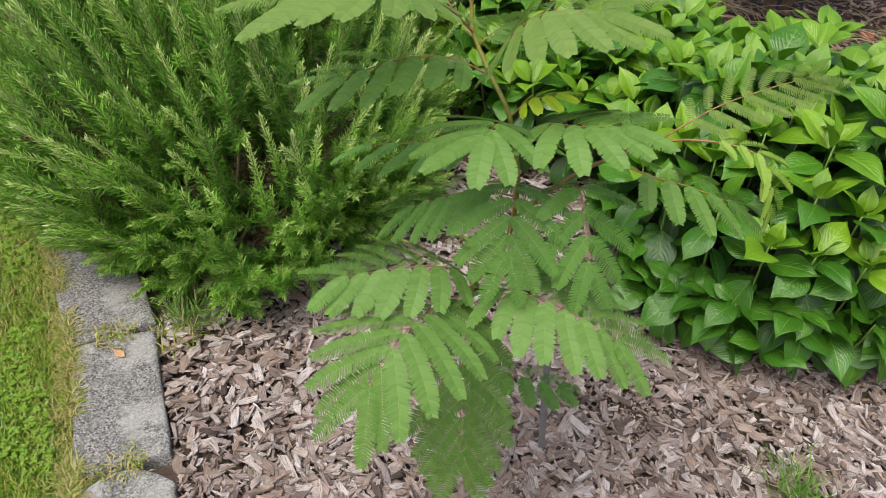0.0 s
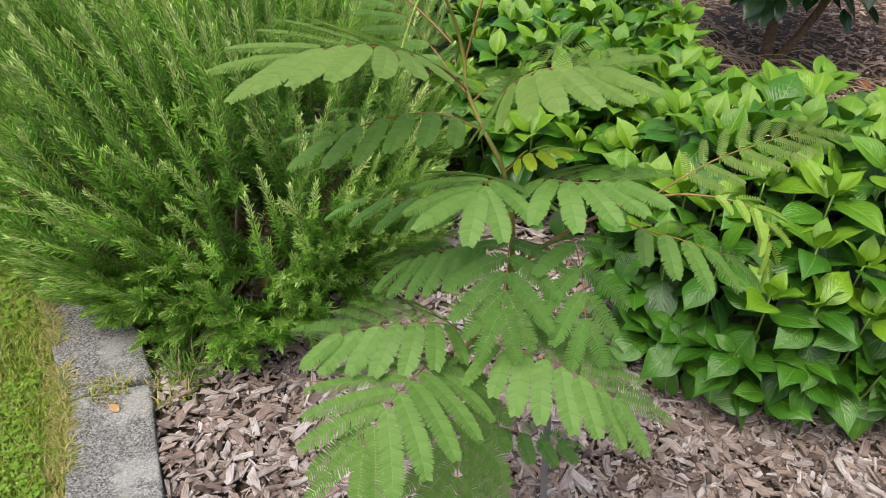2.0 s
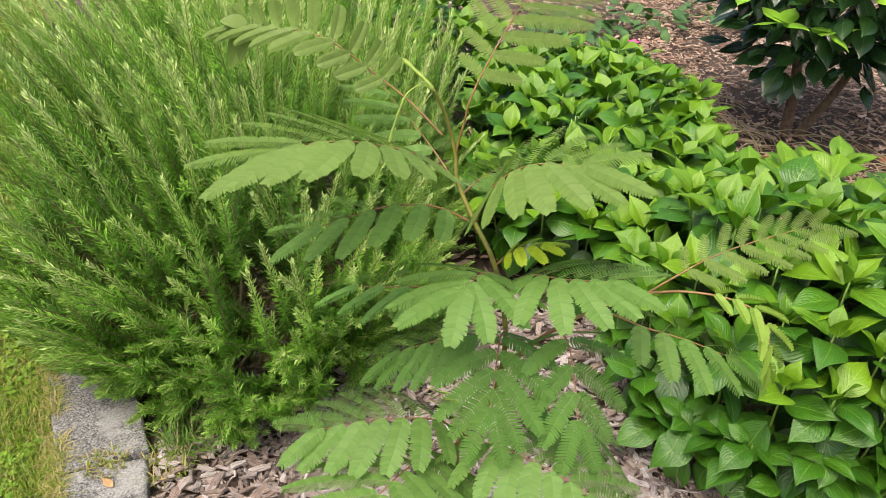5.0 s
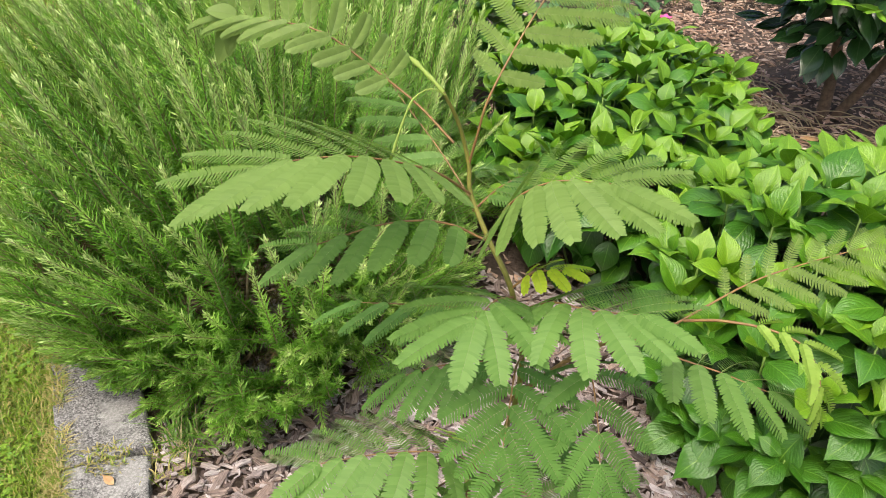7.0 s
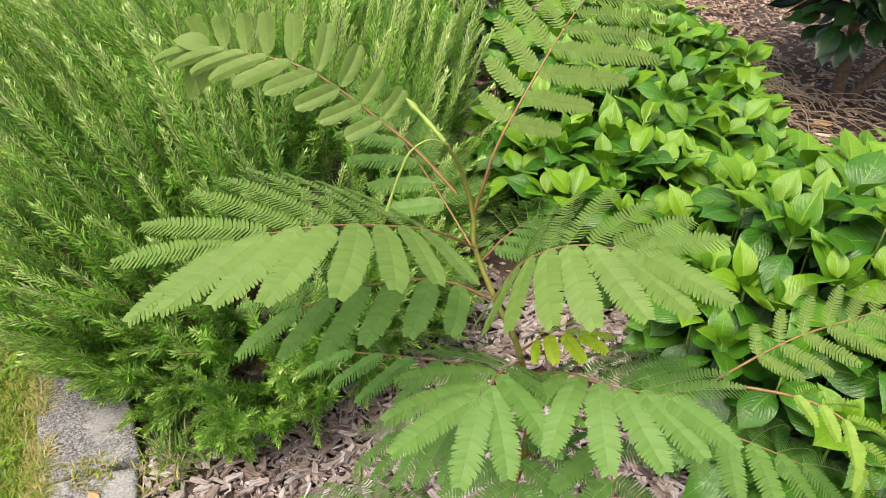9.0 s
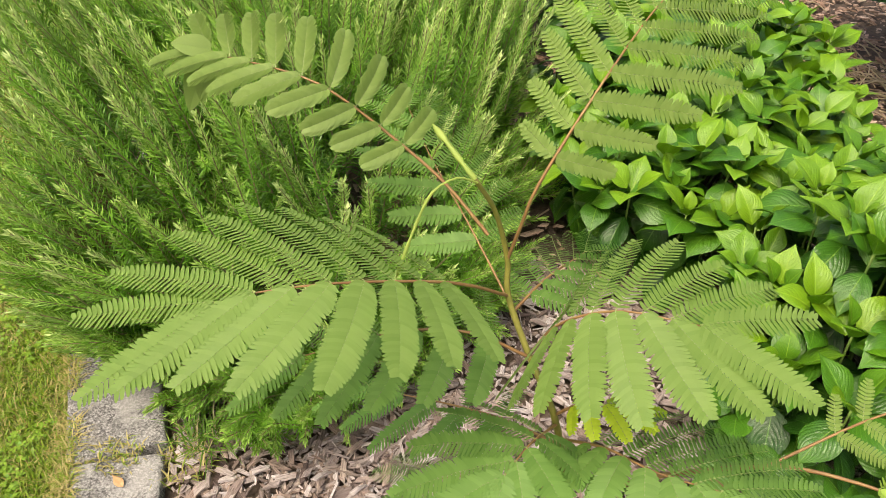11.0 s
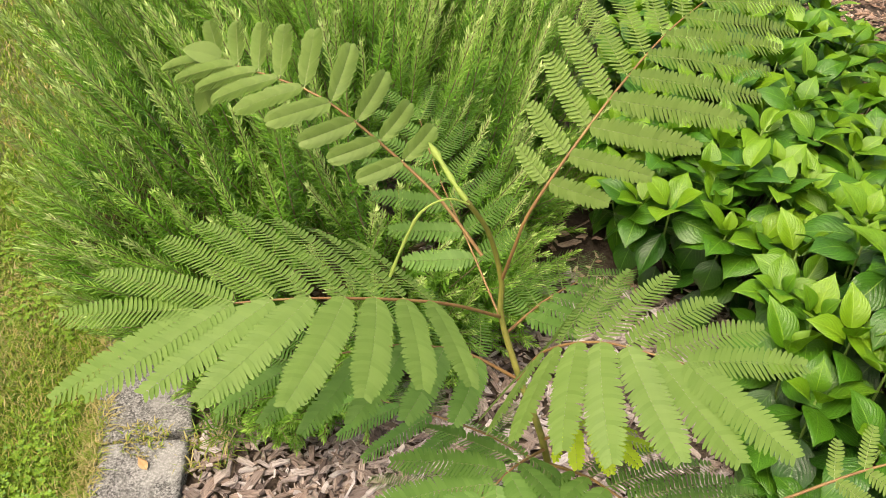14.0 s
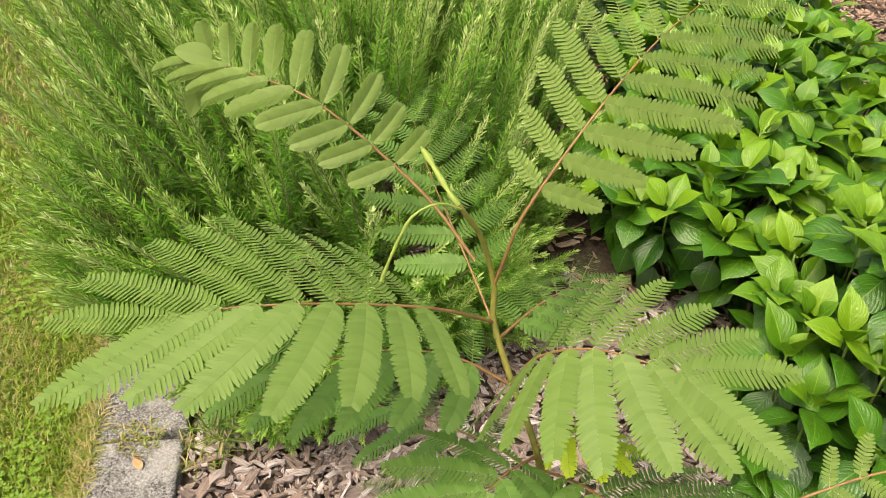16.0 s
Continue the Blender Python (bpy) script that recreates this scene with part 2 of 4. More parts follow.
def kerb_material():
    """Rough weathered concrete: speckled grey with black lichen, pale blotches and a little moss."""
    m, nt, b = base_material("weathered_concrete")
    fine, mid, wide = noise_tex(nt, 190.0, 4.0, 0.8), noise_tex(nt, 24.0, 6.0, 0.8), noise_tex(nt, 7.0, 5.0, 0.6)
    col = ramp(nt, fine, [(0.41, (0.035, 0.035, 0.034)), (0.47, (0.14, 0.14, 0.138)), (0.53, (0.25, 0.25, 0.246)), (0.61, (0.48, 0.48, 0.47))])
    col = mixed(nt, ramp(nt, mid, [(0.40, (0, 0, 0)), (0.66, (0.6, 0.6, 0.6))]), col, (0.13, 0.13, 0.125))
    col = mixed(nt, ramp(nt, wide, [(0.53, (0, 0, 0)), (0.62, (0.4, 0.4, 0.4))]), col, (0.50, 0.50, 0.48))
    col = mixed(nt, ramp(nt, wide, [(0.30, (0.5, 0.5, 0.5)), (0.42, (0, 0, 0))]), col, (0.20, 0.19, 0.16))
    nt.links.new(col, b.inputs["Base Color"])
    b.inputs["Roughness"].default_value = 0.93
    bump(nt, b, maths(nt, 'ADD', fine, mid), 0.7, 0.003)
    return m


kerb_mat = kerb_material()


def plain_material(name, low, high, rough, scale=50.0, metal=0.0):
    m, nt, b = base_material(name)
    f = noise_tex(nt, scale)
    nt.links.new(ramp(nt, f, [(0.3, low), (0.7, high)]), b.inputs["Base Color"])
    b.inputs["Roughness"].default_value, b.inputs["Metallic"].default_value = rough, metal
    bump(nt, b, f, 0.2, 0.001)
    return m


stake_mat = plain_material("grey_plastic", (0.13, 0.13, 0.14), (0.21, 0.21, 0.22), 0.5)
dead_leaf_mat = plain_material("dead_leaf", (0.34, 0.19, 0.08), (0.55, 0.36, 0.18), 0.7)
red_leaf_mat = plain_material("red_dead_leaf", (0.28, 0.07, 0.03), (0.42, 0.14, 0.06), 0.7)
petal_mat = plain_material("pink_petal", (0.62, 0.05, 0.22), (0.75, 0.12, 0.32), 0.5)


# ---- mesh helpers ----
class Build:
    """Gathers vertices, faces, UVs and material slots of one mesh."""

    def __init__(self):
        self.v, self.f, self.uv, self.m = [], [], [], []

    def face(self, pts, uv=None, slot=0):
        n = len(self.v)
        self.v.extend(tuple(p) for p in pts)
        self.f.append(tuple(range(n, n + len(pts))))
        self.uv.append(uv or [(0.5, 0.5)] * len(pts))
        self.m.append(slot)

    def add(self, verts, faces, uvs=None, slot=0):
        n = len(self.v)
        self.v.extend(tuple(p) for p in verts)
        for f in faces:
            self.f.append(tuple(i + n for i in f))
            self.uv.append([uvs[i] if uvs else (0.5, 0.5) for i in f])
            self.m.append(slot)

    def tube(self, pts, radii, sides=6, slot=0):
        pts = [Vector(p) for p in pts]
        verts, faces = [], []
        for i, p in enumerate(pts):
            t = (pts[min(i + 1, len(pts) - 1)] - pts[max(i - 1, 0)]).normalized()
            a = t.orthogonal().normalized() if i == 0 else (a - t * a.dot(t)).normalized()
            c = t.cross(a)
            for k in range(sides):
                w = 2 * math.pi * k / sides
                verts.append(p + (a * math.cos(w) + c * math.sin(w)) * radii[i])
        for i in range(len(pts) - 1):
            for k in range(sides):
                j = (k + 1) % sides
                faces.append((i * sides + k, i * sides + j, (i + 1) * sides + j, (i + 1) * sides + k))
        faces.append(tuple(range((len(pts) - 1) * sides, len(pts) * sides)))
        self.add(verts, faces, None, slot)

    def mesh(self, name, mats, smooth=True):
        me = bpy.data.meshes.new(name)
        me.from_pydata(self.v, [], self.f)
        layer = me.uv_layers.new(name="UVMap")
        layer.data.foreach_set("uv", [c for f in self.uv for p in f for c in p])
        for m in mats:
            me.materials.append(m)
        me.polygons.foreach_set("material_index", self.m)
        me.polygons.foreach_set("use_smooth", [smooth] * len(self.f))
        me.update()
        return me


def part(name, mesh, parent, m=None, label=""):
    ob = new(name, mesh)
    ob.parent = parent
    if m is not None:
        ob.matrix_basis = m
    return tagged(ob, label)


def spline(pts, n):
    """n points along a smooth curve through pts."""
    p = [Vector(q) for q in pts]
    p = [p[0] * 2 - p[1], *p, p[-1] * 2 - p[-2]]
    out = []
    for i in range(n):
        s = i / (n - 1) * (len(p) - 3)
        k = min(int(s), len(p) - 4)
        u = s - k
        a, b, c, d = p[k:k + 4]
        out.append(0.5 * (2 * b + (c - a) * u + (2 * a - 5 * b + 4 * c - d) * u * u + (3 * b - a - 3 * c + d) * u ** 3))
    return out


def even(pts, n):
    """n points at even steps along pts."""
    run = [0.0]
    for p, q in zip(pts, pts[1:]):
        run.append(run[-1] + (q - p).length)
    out, k = [], 0
    for i in range(n):
        d = run[-1] * i / (n - 1)
        while k < len(pts) - 2 and run[k + 1] < d:
            k += 1
        out.append(pts[k].lerp(pts[k + 1], (d - run[k]) / max(1e-9, run[k + 1] - run[k])))
    return out


def aim(at, way, up=(0, 0, 1), size=1.0, spin=0.0):
    """Pose whose z axis follows way."""
    z = Vector(way).normalized()
    x = Vector(up).cross(z)
    if x.length < 1e-4:
        x = Vector((1, 0, 0))
    x.normalize()
    y = z.cross(x)
    r = Matrix((x, y, z)).transposed().to_4x4()
    return Matrix.Translation(at) @ r @ Matrix.Rotation(spin, 4, 'Z') @ Matrix.Scale(size, 4)


class Joined:
    """Many placed copies of meshes gathered into one mesh."""

    def __init__(self):
        self.items, self.known = [], {}

    def put(self, me, m):
        self.items.append((me, np.array(m)))

    def arrays(self, me):
        if me.name not in self.known:
            nv, nl, npol = len(me.vertices), len(me.loops), len(me.polygons)
            co, li, ls, mi, uv = np.empty(nv * 3), np.empty(nl, int), np.empty(npol, int), np.empty(npol, int), np.empty(nl * 2)
            me.vertices.foreach_get("co", co)
            me.loops.foreach_get("vertex_index", li)
            me.polygons.foreach_get("loop_start", ls)
            me.polygons.foreach_get("material_index", mi)
            me.uv_layers[0].data.foreach_get("uv", uv)
            slots = [mt.name for mt in me.materials]
            self.known[me.name] = co.reshape(-1, 3), li, ls, mi, uv, slots
        return self.known[me.name]

    def mesh(self, name, mats, smooth=True):
        names = [mt.name for mt in mats]
        vs, lis, lss, mis, uvs, nv, nl = [], [], [], [], [], 0, 0
        for src, m in self.items:
            co, li, ls, mi, uv, slots = self.arrays(src)
            vs.append(co @ m[:3, :3].T + m[:3, 3])
            lis.append(li + nv)
            lss.append(ls + nl)
            mis.append(np.array([names.index(q) for q in slots])[mi])
            uvs.append(uv)
            nv, nl = nv + len(co), nl + len(li)
        me = bpy.data.meshes.new(name)
        me.vertices.add(nv)
        me.loops.add(nl)
        me.polygons.add(sum(len(q) for q in lss))
        me.vertices.foreach_set("co", np.concatenate(vs).ravel())
        me.loops.foreach_set("vertex_index", np.concatenate(lis).astype(np.int32))
        me.polygons.foreach_set("loop_start", np.concatenate(lss).astype(np.int32))
        me.uv_layers.new(name="UVMap").data.foreach_set("uv", np.concatenate(uvs))
        for mt in mats:
            me.materials.append(mt)
        me.polygons.foreach_set("material_index", np.concatenate(mis).astype(np.int32))
        me.polygons.foreach_set("use_smooth", np.full(len(me.polygons), smooth))
        me.update(calc_edges=True)
        me.validate()
        return me


rng = random.Random(7)

# ---- ground, lawn and kerb ----
b = Build()
b.face([(-400, -400, -0.012), (400, -400, -0.012), (400, 400, -0.012), (-400, 400, -0.012)])
tagged(new("ground", b.mesh("ground", [soil_mat])), "dark brown garden soil under the mulch", "ground", kind="structure")


def kerb_side(y):
    """x of the kerb's middle line at y."""
    pts = [(-0.6, -0.02), (0.6, -0.405), (1.02, -0.56), (1.385, -0.735), (1.77, -0.98), (2.15, -1.21), (3.5, -2.0), (60, -36)]
    for (y0, x0), (y1, x1) in zip(pts, pts[1:]):
        if y <= y1:
            return x0 + (x1 - x0) * (y - y0) / (y1 - y0)
    return pts[-1][1]


lawn_bm = bmesh.new()
rows_y = [-40, -5, -0.6, 0.6, 1.02, 1.385, 1.77, 2.15, 2.8, 3.5, 60]
last = None
for y in rows_y:
    xk = kerb_side(y) - 0.02
    row = [lawn_bm.verts.new((x, y, 0.012)) for x in (-90, xk - 8, xk - 3, xk - 1, xk)]
    if last:
        for k in range(4):
            lawn_bm.faces.new((last[k], last[k + 1], row[k + 1], row[k]))
    last = row
me = bpy.data.meshes.new("lawn")
lawn_bm.to_mesh(me)
lawn_bm.free()
me.materials.append(turf_mat)
lawn = tagged(new("lawn", me), "mown lawn of green and yellowed grass", "lawn", kind="structure")

kerb = tagged(new("kerb"), "row of weathered grey concrete edging stones", "kerb", kind="structure")


def kerb_stone(p, q, width, round_far, seed):
    """One edging stone from p to q: worn edges, slightly uneven top, optionally a rounded far end."""
    p, q = Vector((*p, 0)), Vector((*q, 0))
    d = (q - p)
    ln = d.length
    bm = bmesh.new()
    us = [-1, -0.985, -0.955, -0.9, -0.7, -0.45, -0.2, 0, 0.2, 0.45, 0.7, 0.9, 0.955, 0.985, 1]
    vs = [-1, -0.993, -0.98, -0.955, -0.9] + [-0.8 + 0.16 * q for q in range(11)] + [0.9, 0.955, 0.98, 0.993, 1]
    nx, ny = len(us) - 1, len(vs) - 1
    grid = [[None] * (ny + 1) for _ in range(nx + 1)]
    off = Vector((seed * 3.1, seed * 7.7, 0))
    for i in range(nx + 1):
        for j in range(ny + 1):
            u, v = us[i], vs[j]
            eu, ev = min(1, (1 - abs(u)) * width / 2 / 0.007), min(1, (1 - abs(v)) * ln / 2 / 0.007)
            z = 0.034 - 0.006 * ((1 - eu) ** 2 + (1 - ev) ** 2)
            x, y = u * width / 2, v * ln / 2
            if round_far and v > 0:
                y -= 0.06 * (u * u) * v ** 4
            n = noise.noise(Vector((x * 9, y * 9, 0)) + off)
            n2 = noise.noise(Vector((x * 45, y * 45, 0)) + off)
            edge = 0.004 * noise.noise(Vector((x * 22, y * 22, 3)) + off)
            grid[i][j] = bm.verts.new((x + edge * (1 if abs(u) > 0.99 else 0), y + edge * (1 if abs(v) > 0.99 else 0), z + 0.003 * n + 0.0012 * n2))
    for i in range(nx):
        for j in range(ny):
            bm.faces.new((grid[i][j], grid[i + 1][j], grid[i + 1][j + 1], grid[i][j + 1]))
    rim = [grid[i][0] for i in range(nx)] + [grid[nx][j] for j in range(ny)] + [grid[i][ny] for i in range(nx, 0, -1)] + [grid[0][j] for j in range(ny, 0, -1)]
    low = [bm.verts.new((r.co.x, r.co.y, -0.15)) for r in rim]
    for k in range(len(rim)):
        j = (k + 1) % len(rim)
        bm.faces.new((rim[j], rim[k], low[k], low[j]))
    me = bpy.data.meshes.new("kerb_stone")
    bm.to_mesh(me)
    bm.free()
    me.polygons.foreach_set("use_smooth", [True] * len(me.polygons))
    me.materials.append(kerb_mat)
    ang = math.atan2(-d.x, d.y)
    part("kerb_stone", me, kerb, Matrix.Translation((p + q) / 2) @ Matrix.Rotation(ang, 4, 'Z'))


kerb_stone((-0.40, 0.58), (-0.553, 1.015), 0.205, True, 1)
kerb_stone((-0.562, 1.025), (-0.735, 1.385), 0.20, False, 2)
kerb_stone((-0.742, 1.40), (-0.978, 1.765), 0.215, False, 3)
kerb_stone((-0.986, 1.775), (-1.208, 2.15), 0.205, False, 4)
kerb_stone((-1.214, 2.16), (-1.43, 2.53), 0.205, False, 5)
kerb_stone((-1.436, 2.54), (-1.65, 2.90), 0.205, False, 6)
kerb_stone((-0.26, 0.16), (-0.395, 0.57), 0.205, False, 7)

# ---- silk tree sapling ----
sapling = tagged(new("silk_tree_sapling"), "young silk tree with feathery green leaves and reddish stalks", "sapling")


def leaflet(bd, at, way, side, normal, ln, wd, slot=0):
    """One small blunt leaflet, a little curved towards the tip of its stalk."""
    w = side * wd
    n = normal * (wd * 0.16)
    a = at
    pts = [a - w * 0.42, a + way * (ln * 0.4) - w * 0.5, a + way * (ln * 0.84) - w * 0.30 - n, a + way * ln + w * 0.06 - n,
           a + way * (ln * 0.88) + w * 0.34 - n, a + way * (ln * 0.4) + w * 0.5, a + w * 0.46]
    bd.face([p for p in pts], None, slot)


def pinna_mesh(axis, normals, ln_max, count, fold, slim, pitch, sweep):
    """A feather: a thin stalk with two rows of leaflets. fold closes the two rows upwards."""
    bd = Build()
    bd.tube([q - normals * 0.0007 for q in axis], [0.0006 - 0.0004 * i / (len(axis) - 1) for i in range(len(axis))], 4, 1)
    n = len(axis) - 1
    total = sum((axis[i + 1] - axis[i]).length for i in range(n))
    step = total / count
    for k in range(count):
        s = (k + 0.9) / (count + 0.4)
        f = s * n
        i = min(int(f), n - 1)
        p = axis[i].lerp(axis[i + 1], f - i)
        t = (axis[i + 1] - axis[i]).normalized()
        up = (normals - t * normals.dot(t)).normalized()
        right = t.cross(up)
        size = ln_max * min(1.0, 0.55 + s * 3.0) * (1.0 if s < 0.72 else 1.0 - 1.7 * (s - 0.72) ** 1.25 * 1.6)
        lean = sweep + 0.5 * max(0, s - 0.6) + rng.uniform(-0.05, 0.05)
        for sg in (1, -1):
            out = right * sg
            out = (out * math.cos(fold) + up * math.sin(fold))
            way = (out * math.cos(lean) + t * math.sin(lean)).normalized()
            nn = way.cross(t) * sg
            nn = nn.normalized()
            edge = (t - way * t.dot(way)).normalized()
            tilt = pitch + rng.uniform(-0.08, 0.08)
            edge = (edge * math.cos(tilt) - nn * math.sin(tilt) * (1 if nn.dot(up) > 0 else -1)).normalized()
            leaflet(bd, p, way, edge, up, size * rng.uniform(0.94, 1.05), step * slim * rng.uniform(0.95, 1.05))
    return bd


def silk_leaf(rachis, pairs, length, green=frond_green, up=(0, 0, 1), spread=(78, 40), droop=0.25, lift=0.0, fold=0.0, taper=(0.75, 0.8),
              start=0.3, wide=0.0165, slim=1.04, stalk=rachis_red, spacing=0.0037, thick=0.0013, sides=(1.0, 1.0), spread_b=None, ease=(1.2, 1.2), pitch=0.44, sweep=0.36, label=""):
    """A twice-feathered leaf: a stalk with pairs of feathers."""
    pts = even(spline(rachis, 60), 22)
    bd = Build()
    low = min(thick * 1.2, 0.0018)
    bd.tube([p - Vector((0, 0, low * min(1.0, i / 6))) for i, p in enumerate(pts)], [thick * (1.25 - 0.8 * i / 21) for i in range(22)], 6)
    lf = part("leaf", bd.mesh("leaf_stalk", [stalk]), sapling, None, label)
    upv = Vector(up).normalized()
    for k in range(pairs):
        s = k / max(1, pairs - 1)
        f = (start + (1 - start) * s) * 21
        i = min(int(f), 20)
        p = pts[i].lerp(pts[i + 1], f - i)
        t = (pts[i + 1] - pts[i]).normalized()
        u = (upv - t * upv.dot(t)).normalized()
        side = t.cross(u)
        ln0 = length * (taper[0] + (1 - taper[0]) * min(1, s * 2.2)) * (1 - (1 - taper[1]) * max(0, s - 0.5) * 2)
        for sg, share in ((1, sides[0]), (-1, sides[1])):
            if share <= 0:
                continue
            ln = ln0 * share * rng.uniform(0.95, 1.05)
            sp = spread if sg > 0 or not spread_b else spread_b
            a = radians(sp[0] + (sp[1] - sp[0]) * s ** (ease[0] if sg > 0 else ease[1]) + rng.uniform(-2, 2))
            way = (t * math.cos(a) + side * sg * math.sin(a)).normalized()
            q, axis = p.copy(), [p.copy()]
            for j in range(1, 9):
                w = j / 8
                d = (way + u * (lift * (1 - w)) - Vector((0, 0, 1)) * (droop * w * 2) + t * (0.22 * w)).normalized()
                q = q + d * (ln / 8)
                axis.append(q.copy())
            n = max(6, int(ln / spacing))
            nrm = (u + way * (droop * 0.5)).normalized()
            bd = pinna_mesh(axis, nrm, wide * min(1.0, 0.55 + 0.5 * ln / length), n, fold, slim, pitch, sweep)
            part("feather", bd.mesh("feather", [green, pinna_axis], False), lf)
    return lf


bd = Build()
stem_pts = spline([(0.185, 1.06, -0.03), (0.175, 1.05, 0.25), (0.165, 1.0, 0.5), (0.150, 0.968, 0.67), (0.194, 0.968, 0.765), (0.205, 0.985, 0.86), (0.184, 0.972, 0.98),
                   (0.152, 0.99, 1.035), (0.126, 1.01, 1.081), (0.121, 1.018, 1.114), (0.108, 1.012, 1.165), (0.093, 0.992, 1.207)], 48)
bd.tube(stem_pts, [0.0048 - 0.0029 * (i / 47) ** 1.1 for i in range(48)], 8)
part("stem", bd.mesh("stem", [stem_green]), sapling, None, "thin green-brown stem")
bd = Build()
bd.tube(spline([(0.197, 0.985, 0.80), (0.27, 1.005, 0.87), (0.34, 1.0, 0.925), (0.377, 1.0, 0.942)], 12), [0.0034 - 0.0012 * i / 11 for i in range(12)], 6)
part("branch", bd.mesh("branch", [rachis_red]), sapling, None, "thin side branch with reddish bark")

# upper leaves
silk_leaf([(0.126, 1.01, 1.081), (0.09, 0.95, 1.14), (0.03, 0.885, 1.182), (-0.02, 0.853, 1.189), (-0.043, 0.838, 1.187)], 8, 0.112, green=frond_top, up=(0, -0.04, 1), droop=0.06, spread=(76, 20), spread_b=(79, 27), ease=(2.0, 1.1), start=0.37, wide=0.0151, spacing=0.0035, taper=(0.78, 0.88), pitch=0.36)
silk_leaf([(0.152, 0.99, 1.035), (0.172, 0.968, 1.10), (0.213, 0.953, 1.14), (0.27, 0.943, 1.15)], 8, 0.1, green=frond_top, up=(0, -0.2, 1), droop=0.07, spread=(108, 30), spread_b=(98, 24), ease=(1.2, 1.8), sides=(1.0, 0.84), start=0.25, wide=0.0162, spacing=0.0035, taper=(0.65, 0.95), pitch=0.36)
silk_leaf([(0.104, 1.012, 1.141), (0.06, 1.03, 1.175), (0.015, 1.037, 1.205), (-0.033, 1.033, 1.24), (-0.073, 1.036, 1.25), (-0.15, 1.06, 1.243)], 9, 0.056,
          green=frond_young, up=(0.1, -0.5, 0.85), droop=0.06, lift=0.35, fold=0.08, spread=(98, 48), spread_b=(68, 36), start=0.34, wide=0.0145, slim=2.0, spacing=0.003, taper=(0.7, 0.95), sides=(0.9, 1.0), sweep=0.92)
silk_leaf([(0.121, 1.018, 1.114), (0.13, 1.01, 1.16), (0.14, 1.01, 1.204), (0.174, 1.06, 1.27), (0.202, 1.128, 1.30), (0.225, 1.17, 1.315)], 9, 0.108,
          green=frond_young, up=(0, -0.75, 0.65), droop=0.12, spread=(75, 38), start=0.36, wide=0.0118, slim=1.2, spacing=0.0034, taper=(0.42, 0.85), sides=(1.0, 0.78), pitch=0.45)
silk_leaf([(0.124, 1.015, 1.075), (0.08, 1.06, 1.11), (0.028, 1.121, 1.135), (-0.01, 1.179, 1.15)], 7, 0.082, droop=0.12, spread=(78, 30), start=0.25, wide=0.0125, thick=0.0010)
silk_leaf([(0.13, 1.01, 1.06), (0.153, 1.06, 1.065), (0.184, 1.115, 1.06)], 6, 0.066, droop=0.15, spread=(75, 30), start=0.25, wide=0.013)
for way, ln, wd in (((-0.35, -0.45, -0.8), 0.058, 0.024), ((-0.75, -0.25, 0.25), 0.032, 0.020), ((-0.1, -0.5, -0.75), 0.045, 0.018)):
    bd = Build()
    n = 10
    for sg in (-1, 1):
        verts, faces = [], []
        for i in range(n + 1):
            q = i / n
            w = wd / 2 * math.sin(math.pi * min(1.0, 0.06 + q * 0.94) ** 0.8) ** 0.7
            verts += [(0, q * ln, -0.25 * ln * q * q), (sg * w, q * ln, w * 0.3 - 0.25 * ln * q * q)]
        for i in range(n):
            f = (2 * i, 2 * i + 1, 2 * i + 3, 2 * i + 2)
            faces.append(f if sg > 0 else f[::-1])
        bd.add(verts, faces)
    z = Vector(way).normalized()
    x = z.cross(Vector((0.2, -0.6, 0.75))).normalized()
    part("young_feather", bd.mesh("young_feather", [frond_young]), sapling, Matrix.Translation((-0.148, 1.06, 1.244)) @ Matrix((x, z, x.cross(z))).transposed().to_4x4())
# second tier
silk_leaf([(0.152, 0.988, 1.035), (0.1, 0.98, 1.06), (0.04, 0.962, 1.062), (-0.03, 0.93, 1.046)], 6, 0.094, droop=0.08, spread=(88, 32), start=0.2, wide=0.0145, spacing=0.0036)
silk_leaf([(0.192, 0.985, 0.93), (0.13, 1.01, 0.92), (0.06, 1.03, 0.90), (-0.01, 1.04, 0.885)], 5, 0.085, green=frond_old, droop=0.2, spread=(85, 35), start=0.3, wide=0.0145)
silk_leaf([(0.186, 0.972, 0.974), (0.168, 0.925, 1.003), (0.152, 0.886, 1.006)], 5, 0.1, droop=0.16, spread=(95, 22), start=0.34, taper=(0.8, 1.0))
silk_leaf([(0.193, 0.972, 0.955), (0.228, 0.938, 1.0), (0.268, 0.914, 1.014), (0.314, 0.9, 1.026)], 7, 0.1, droop=0.16, spread=(92, 30), start=0.28)
silk_leaf([(0.182, 0.972, 0.985), (0.205, 0.968, 1.015), (0.236, 0.958, 1.03)], 4, 0.042, green=frond_yellow, droop=0.3, spread=(75, 20), start=0.35, wide=0.0085, thick=0.0013, spacing=0.0032, label="small bright yellow young leaf")
